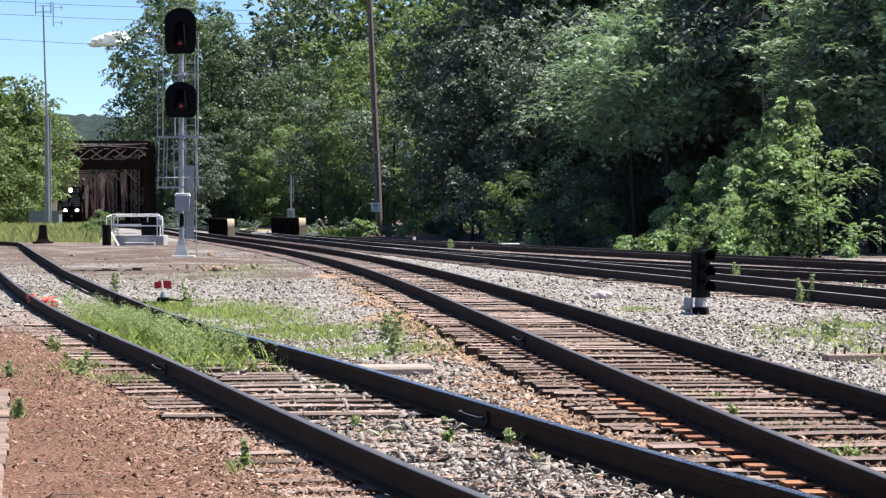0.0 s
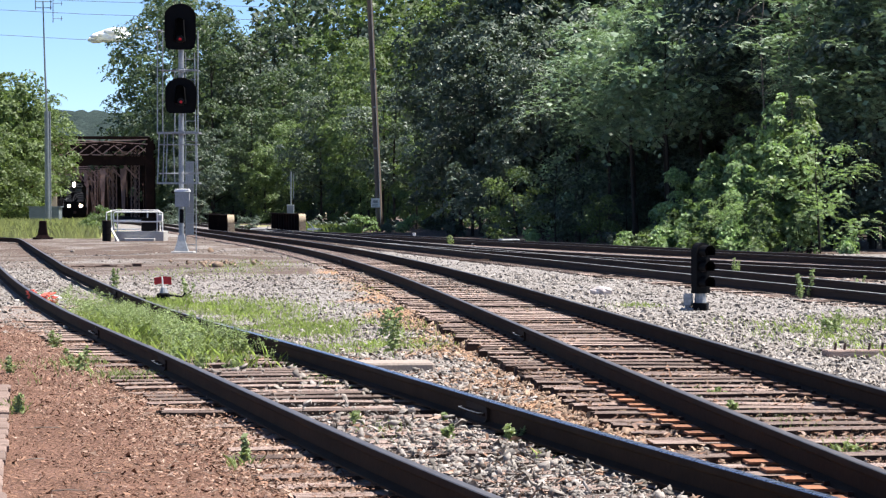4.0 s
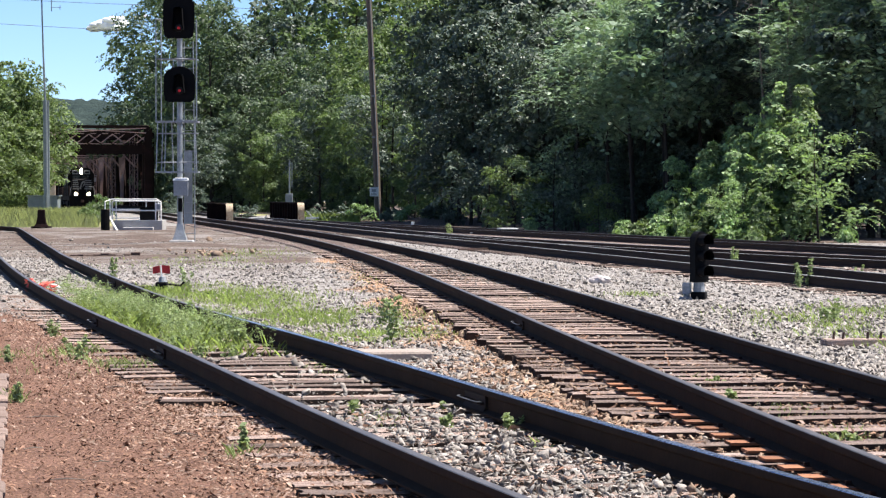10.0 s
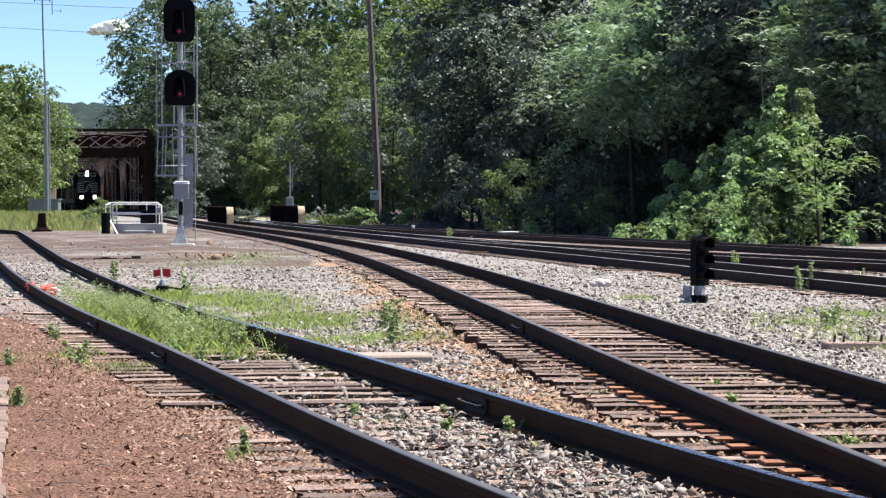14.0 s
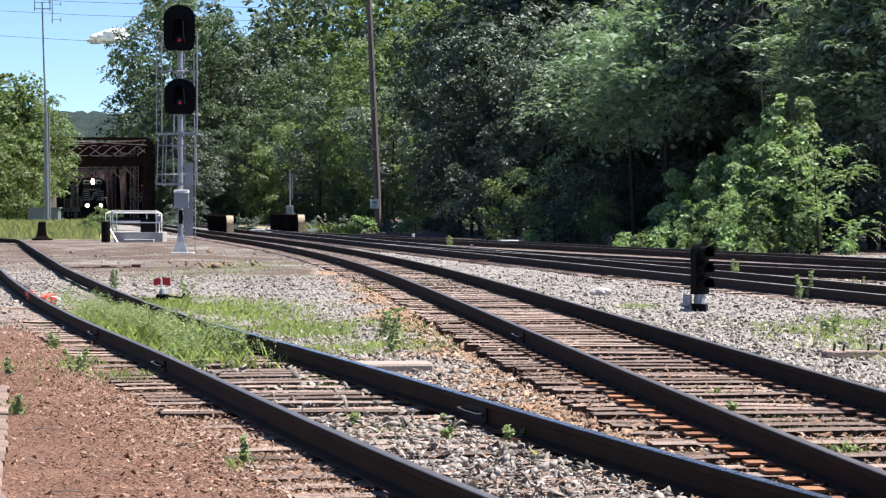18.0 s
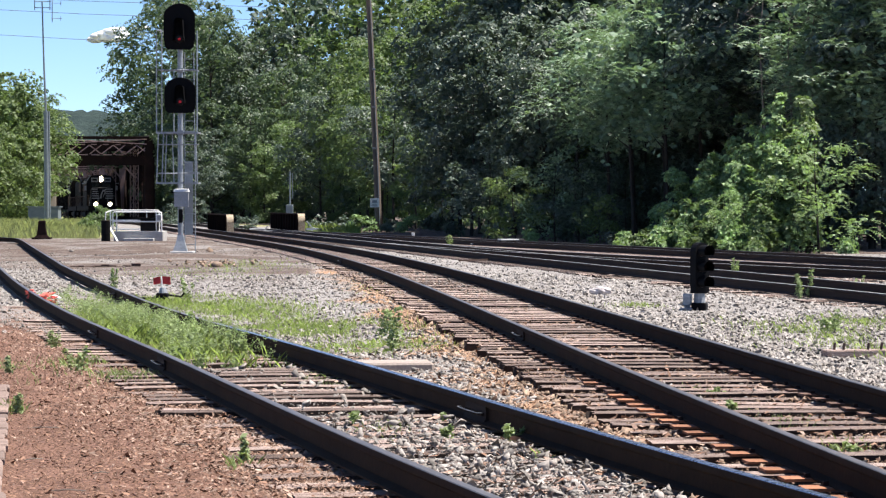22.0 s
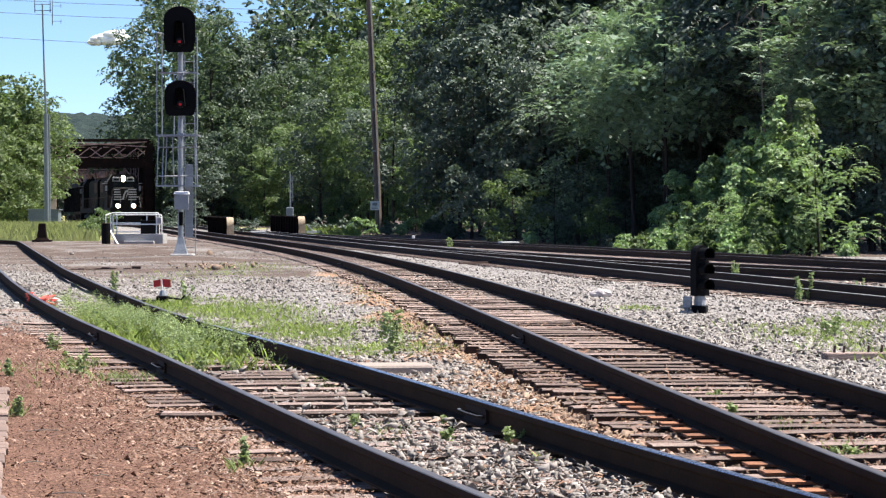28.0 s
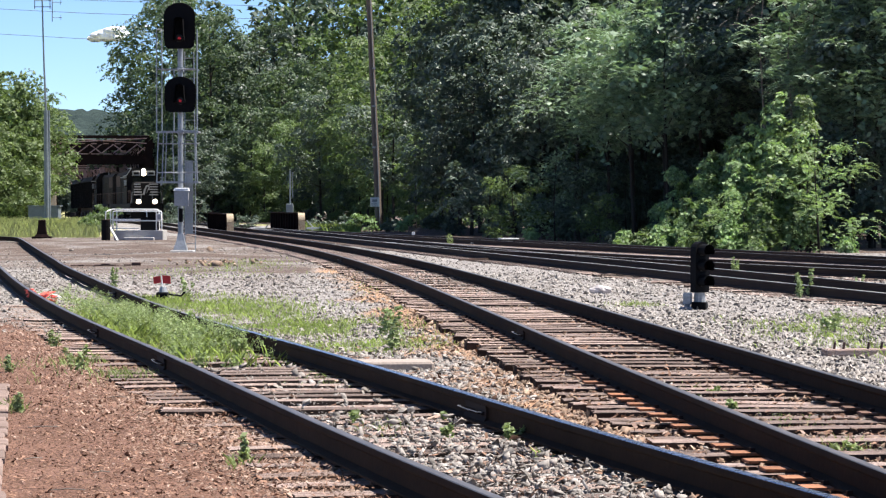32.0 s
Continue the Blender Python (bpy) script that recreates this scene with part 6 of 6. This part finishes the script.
part("base", Geo().box(-0.11, -0.12, -0.03, 0.09, 0.12, 0.1, 0.02), M_BLACK, s)
part("drum", Geo().tube([(0, 0, 0.1), (0, 0, 0.19)], [0.075, 0.05], 10), M_CABINET, s, "pale cast housing")
part("spindle", Geo().tube([(-0.01, 0, 0.18), (-0.03, 0, 0.38)], 0.012, 6), M_WHITE, s)
part("target", Geo().loft([[(x, q, z) for x, z in ((-0.16, 0.24), (-0.035, 0.26), (-0.045, 0.38), (-0.165, 0.355))] for q in (-0.02, -0.012)]), M_RED, s, "red target plate")
part("target", Geo().loft([[(x, q, z) for x, z in ((-0.015, 0.25), (0.13, 0.24), (0.125, 0.375), (-0.02, 0.385))] for q in (0.0, 0.008)]), M_RED, s, "red target plate")
part("lever", Geo().tube([(0.1, 0, 0.06), (0.3, 0.1, 0.03), (0.36, 0.1, 0.1)], 0.018, 6), M_BLACK, s)
x, y = spot(262, 528)
s = thing("switch_rod_box", "small black iron switch rod box", "switch machine", pose(x, y, bed(x, y)))
part("body", Geo().box(-0.16, -0.1, 0.0, 0.13, 0.1, 0.07, 0.015), M_BLACK, s)
part("rod", Geo().tube([(-0.25, 0, 0.03), (0.3, 0, 0.03)], 0.018, 6), M_BLACK, s)

s = thing("torn_safety_mesh", "torn orange red plastic netting lying on the rail", "netting", pose(*spot(62, 520, 0.1), -0.12))
for i in range(44):
    q = 0.05 + 0.5 * rs.random() ** 1.3
    w0, w1, h0 = rs.uniform(0.05, 0.13), rs.uniform(-0.08, 0.08), rs.uniform(0.02, 0.22 - 0.2 * q)
    part("strip", Geo().bar((q - 0.2, rs.uniform(-0.2, 0.3), h0), (q - 0.2 + w0, w1, h0 + rs.uniform(-0.06, 0.06)), 0.07, 0.012), M_ORANGE if i % 6 else M_WHITE, s)

x, y = spot(1064, 526)
s = thing("plastic_bag", "crumpled white plastic bag on the ballast", "bag", pose(x, y, bed(x, y)))
g = Geo()
rings = []
for i in range(6):
    u = i / 5
    rings.append([(-0.19 + 0.38 * u, 0.11 * math.sin(math.pi * (0.12 + 0.76 * u)) * math.cos(a) * rs.uniform(0.7, 1.3), 0.06 + 0.09 * math.sin(math.pi * (0.12 + 0.76 * u)) * math.sin(a) * rs.uniform(0.7, 1.3)) for a in np.linspace(0, 6.28, 11)[:-1]])
part("crumpled_film", g.loft(rings), M_BAG, s)

for px, py, w, d, h, lab in ((1520, 632, 0.42, 0.2, 0.07, "splintered weathered timber piece with iron bolts"),):
    x, y = spot(px, py)
    s = thing("timber_scrap", lab, "timber", pose(x, y, bed(x, y), 0, 0, 8))
    part("plank", Geo().box(-w / 1.1, -d, 0, w / 1.1, d * 0.2, h, 0.012), M_TIE, s)
    for q in (-0.28, -0.18, 0.08, 0.22):
        part("bolt", Geo().tube([(q, -0.1, h), (q + 0.01, -0.1, h + 0.07)], 0.014, 6), M_RUSTSTEEL, s)
x, y = spot(860, 470)
solo("old_rail_piece", Geo().bar((x - 0.7, y - 0.2, 0.02), (x + 0.75, y + 1.2, 0.04), 0.05), M_RUSTSTEEL, "short dark rusted steel bar lying on ballast", "scrap")
x, y = spot(690, 643)
s = thing("concrete_slab", "flat pale concrete slab sunk in the ballast", "slab", pose(x, y, -0.03, 0, 0, 6))
part("top", Geo().box(-0.42, -0.3, -0.12, 0.42, 0.3, 0.004, 0.02), M_SLAB, s)
x, y = spot(180, 477)
# Row of low dark lumps on the gravel.
s = thing("lumpy_tarmac_strip", "dark broken strip lying on gravel", "debris", pose(x, y, bed(x, y)))
for i in range(9):
    q = -0.75 + i * 0.19
    part("lump", Geo().box(q, rs.uniform(-0.2, 0.0), -0.02, q + rs.uniform(0.15, 0.24), rs.uniform(0.1, 0.25), rs.uniform(0.02, 0.07) + (0.05 if i == 8 else 0), 0.01), M_RUSTSTEEL, s)
for px, py, sz in ((440, 498, 0.1), (440, 512, 0.12), (372, 452, 0.2), (385, 478, 0.22), (1040, 540, 0.06), (130, 452, 0.15), (805, 678, 0.06), (720, 782, 0.07)):
    x, y = spot(px, py)
    scatter("large_stone", np.array([(x, y, bed(x, y) + sz * 0.2)]), np.array([sz]), M_STONE_RUST if px in (372, 385, 720) else M_STONE, "larger broken stone lying on the ballast", (1.2, 0.9, 0.6), px)
# orange rubble beside the mast
pts = np.array([(at_px(385, 70) + rs.gauss(0, 0.5), 70 + rs.gauss(0, 1.6), 0.0) for _ in range(40)])
scatter("rubble", pts, np.array([rs.uniform(0.05, 0.12) for _ in range(40)]), M_STONE_RUST, "scattered orange brown brick rubble", (1.1, 0.9, 0.6), 9)


# end stop of the siding, junction boxes, switch machine
x, y = spot(76, 430)
s = thing("end_stop", "dark rusted cast steel end stop post", "end stop", pose(x, y, -0.02))
part("foot", Geo().box(-0.42, -0.3, -0.05, 0.42, 0.3, 0.08, 0.02), M_BRIDGE, s)
part("post", Geo().loft([[(-a, -b, z), (a, -b, z), (a * 0.95, b, z), (-a * 0.95, b, z)] for a, b, z in ((0.33, 0.25, 0.06), (0.22, 0.2, 0.18), (0.16, 0.17, 0.5), (0.15, 0.15, 0.78), (0.12, 0.12, 0.82))]), M_BRIDGE, s)
for px, py, lab in ((693, 445, "low dark signal cable box beside the track"), (735, 450, "low dark switch rod cover beside the rail")):
    x, y = spot(px, py)
    s = thing("cable_box", lab, "cable box", pose(x, y, -0.03))
    part("body", Geo().box(-0.17, -0.15, 0, 0.17, 0.15, 0.14, 0.02), M_RUSTSTEEL, s)
    part("lid", Geo().box(-0.19, -0.17, 0.14, 0.19, 0.17, 0.16), M_CABINET, s)
x, y = spot(733, 436)
s = thing("marker_post", "short post with small white marker", "marker", pose(x, y, -0.03))
part("post", Geo().tube([(0, 0, 0), (0, 0, 0.3)], 0.02, 6), M_RUSTSTEEL, s)
part("marker", Geo().box(-0.06, -0.03, 0.28, 0.06, 0.03, 0.4, 0.01), M_WHITE, s, "white marker")
x, y = spot(888, 442)
s = thing("switch_machine", "low grey electric switch machine beside the points", "switch machine", pose(x + 0.3, y, -0.02, 0, 0, 12))
part("case", Geo().box(-0.4, -0.3, 0, 0.35, 0.3, 0.2, 0.03), M_BLACK, s)
part("cover", Geo().box(-0.38, -0.28, 0.2, 0.33, 0.28, 0.26, 0.03), M_CABINET, s)
part("motor", Geo().tube([(0.35, 0.1, 0.16), (0.6, 0.1, 0.16)], 0.12, 10), M_BLACK, s)
part("rod", Geo().tube([(-0.4, -0.1, 0.08), (-1.3, -0.5, 0.06)], 0.025, 6), M_CABINET, s)
part("rod", Geo().tube([(-0.4, 0.1, 0.1), (-1.5, -0.2, 0.08)], 0.025, 6), M_CABINET, s)
x, y = spot(460, 419)
s = thing("switch_machine", "low grey electric switch machine beside the points", "switch machine", pose(x, y, 0, 0, 0, 12))
part("case", Geo().box(-0.5, -0.3, 0, 0.3, 0.3, 0.22, 0.03), M_CABINET, s)
part("rod", Geo().tube([(0.3, -0.1, 0.1), (1.0, -0.5, 0.06)], 0.03, 6), M_CABINET, s)
part("lever", Geo().tube([(0.35, 0, 0.1), (0.45, 0, 0.35)], 0.03, 6), M_CABINET, s)
# a slim signal far among the trees
s = thing("far_signal", "slim grey signal post in the tree shade", "railway signal", pose(at_px(515, 170), 170, 0))
part("post", Geo().tube([(0, 0, 0), (0, 0, 3.6)], 0.05, 8), M_TOWER, s)
part("ladder", Geo().tube([(0.15, 0.1, 1.9), (0.15, 0.1, 3.5)], 0.025, 6), M_TOWER, s)
part("case", Geo().box(-0.25, -0.2, 0.9, 0.2, 0.2, 1.5, 0.03), M_TOWER, s)

for px, py, ln, a in ((78, 757, 0.22, 4), (120, 868, 0.2, -3), (250, 640, 0.3, 20), (330, 790, 0.18, -25), (60, 812, 0.12, 30), (180, 838, 0.1, 12), (210, 700, 0.16, -12)):
    x, y = spot(px, py)
    q = math.radians(a)
    solo("dry_twig", Geo().tube([(x - ln * 0.5 * math.cos(q), y - ln * 0.5 * math.sin(q), bed(x, y) + 0.012), (x, y, bed(x, y) + 0.02), (x + ln * 0.5 * math.cos(q), y + ln * 0.6 * math.sin(q), bed(x, y) + 0.014)], [0.003, 0.004, 0.0025], 5), M_TWIG, "pale dry twig lying on the brown dirt", "twig", group="twigs on the dirt")
# kerb of old paving blocks at the edge of the dirt
s = thing("paving_edge", "worn edge of old grey brown paving blocks", "kerb", kind="structure")
for i in range(22):
    y = 13.2 + i * 0.46
    edge = lambda q: -2.3 - 0.158 * (q - 14.2)
    for j in range(3):
        a, b = y - 0.222 + rs.uniform(0, 0.012), y + 0.222 - rs.uniform(0, 0.012)
        r0, r1 = -0.42 * j - 0.01 - (rs.uniform(0, 0.03) if j == 0 else 0), -0.42 * (j + 1) + 0.012
        h = rs.uniform(-0.014, 0.004)
        c = Geo().loft([[(edge(a) + r1 + k, a + k, z), (edge(a) + r0 - k, a + k, z), (edge(b) + r0 - k, b - k, z + t), (edge(b) + r1 + k, b - k, z + t)]
                        for k, z, t in ((0, -0.12, 0), (0, h - 0.012, 0), (0.012, h, rs.uniform(-0.008, 0.008)))])
        part("paving_block", c, M_PAVE, s)

# ---- far hill, cloud ----
g = []
nx, ny = 190, 34
for r in range(ny):
    for c in range(nx):
        X = -560 + 760 * c / (nx - 1)
        Y = 1450 + 14 * r
        n = noise.noise(Vector((X * 0.006, Y * 0.004, 2)))
        b = noise.noise(Vector((X * 0.08, Y * 0.08, 5))) + 0.7 * noise.noise(Vector((X * 0.17, Y * 0.17, 7)))
        ridge = math.sin(math.pi * 0.5 * min(1, r / 26))
        g.append((X + rs.uniform(-1, 1), Y, -4 + (68 + 8 * n - 0.05 * (X + 210)) * ridge + 3.4 * b))
solo("wooded_hill", fast_mesh("wooded_hill", g, [(r * nx + c, r * nx + c + 1, (r + 1) * nx + c + 1, (r + 1) * nx + c) for r in range(ny - 1) for c in range(nx - 1)]), M_HILL,
     "hazy wooded hill beyond the river", "hill", "structure")
bm = bmesh.new()
for x0, z0, wide, tall, n in ((-373, 184, 23, 15, 110), (-333, 197, 7, 5, 24)):
    for i in range(n):
        u = rs.uniform(-1, 1)
        top = tall * max(0.06, min(1.0, 0.62 + 0.5 * u) - 0.9 * max(0.0, u - 0.55))
        r = (0.12 + 0.16 * rs.random()) * wide * (1 - 0.55 * abs(u))
        m = Matrix.Translation((x0 + wide * 0.9 * u, 3000 + rs.uniform(-6, 6), z0 + rs.random() * top)) @ Matrix.Diagonal((r * 1.7, r, r * 0.85, 1))
        bmesh.ops.create_icosphere(bm, subdivisions=2, radius=1, matrix=m)
for v in bm.verts:
    q = v.co * 0.25
    v.co += Vector((noise.noise(q), 0, noise.noise(q + Vector((9, 9, 9))))) * 0.9
me = bpy.data.meshes.new("cloud")
bm.to_mesh(me)
bm.free()
me.polygons.foreach_set("use_smooth", [True] * len(me.polygons))
solo("cloud", me, M_CLOUD, "small white cumulus cloud in blue sky", "cloud", "structure")


# ---- what moves ----
def on_main(y, length):
    """The pose of a vehicle whose front stands at y on the main line and whose rear follows it."""
    k = math.hypot(1, (main_x(y + length) - main_x(y)) / length)
    y2 = y + length / k
    a = Vector((main_x(y), y, fall(y) + 0.185))
    b = Vector((main_x(y2), y2, fall(y2) + 0.185))
    d = b - a
    return Matrix.Translation(a) @ pose(0, 0, 0, math.degrees(math.atan2(d.z, math.hypot(d.x, d.y))), 0, math.degrees(math.atan2(-d.x, d.y)))


def back_along(y, s):
    while s > 0:
        y += 0.5 / math.hypot(1, (main_x(y + 0.5) - main_x(y)) / 0.5)
        s -= 0.5
    return y


def motions():
    times = ((0, 341.60), (2, 337.20), (4, 329.25), (6, 321.05), (8, 313.85), (10, 307.75), (12, 302.65), (14, 298.05), (16, 293.55), (18, 288.80), (20, 283.40), (22, 277.20), (24, 270.15), (26, 262.45), (28, 254.35), (30, 246.15), (32, 238.30))
    for ob, off, length in ((lead, 0.0, 17.8), (trailing, 18.2, 17.8), (car_a, 36.6, 16.0), (car_b, 53.0, 16.0)):
        turn = pose(0, length, 0, 0, 0, 180) if ob is trailing else pose(0, 0, 0)     # the second unit runs long hood first
        walk(ob, [(t, on_main(back_along(y, off), length) @ turn) for t, y in times])


motions()
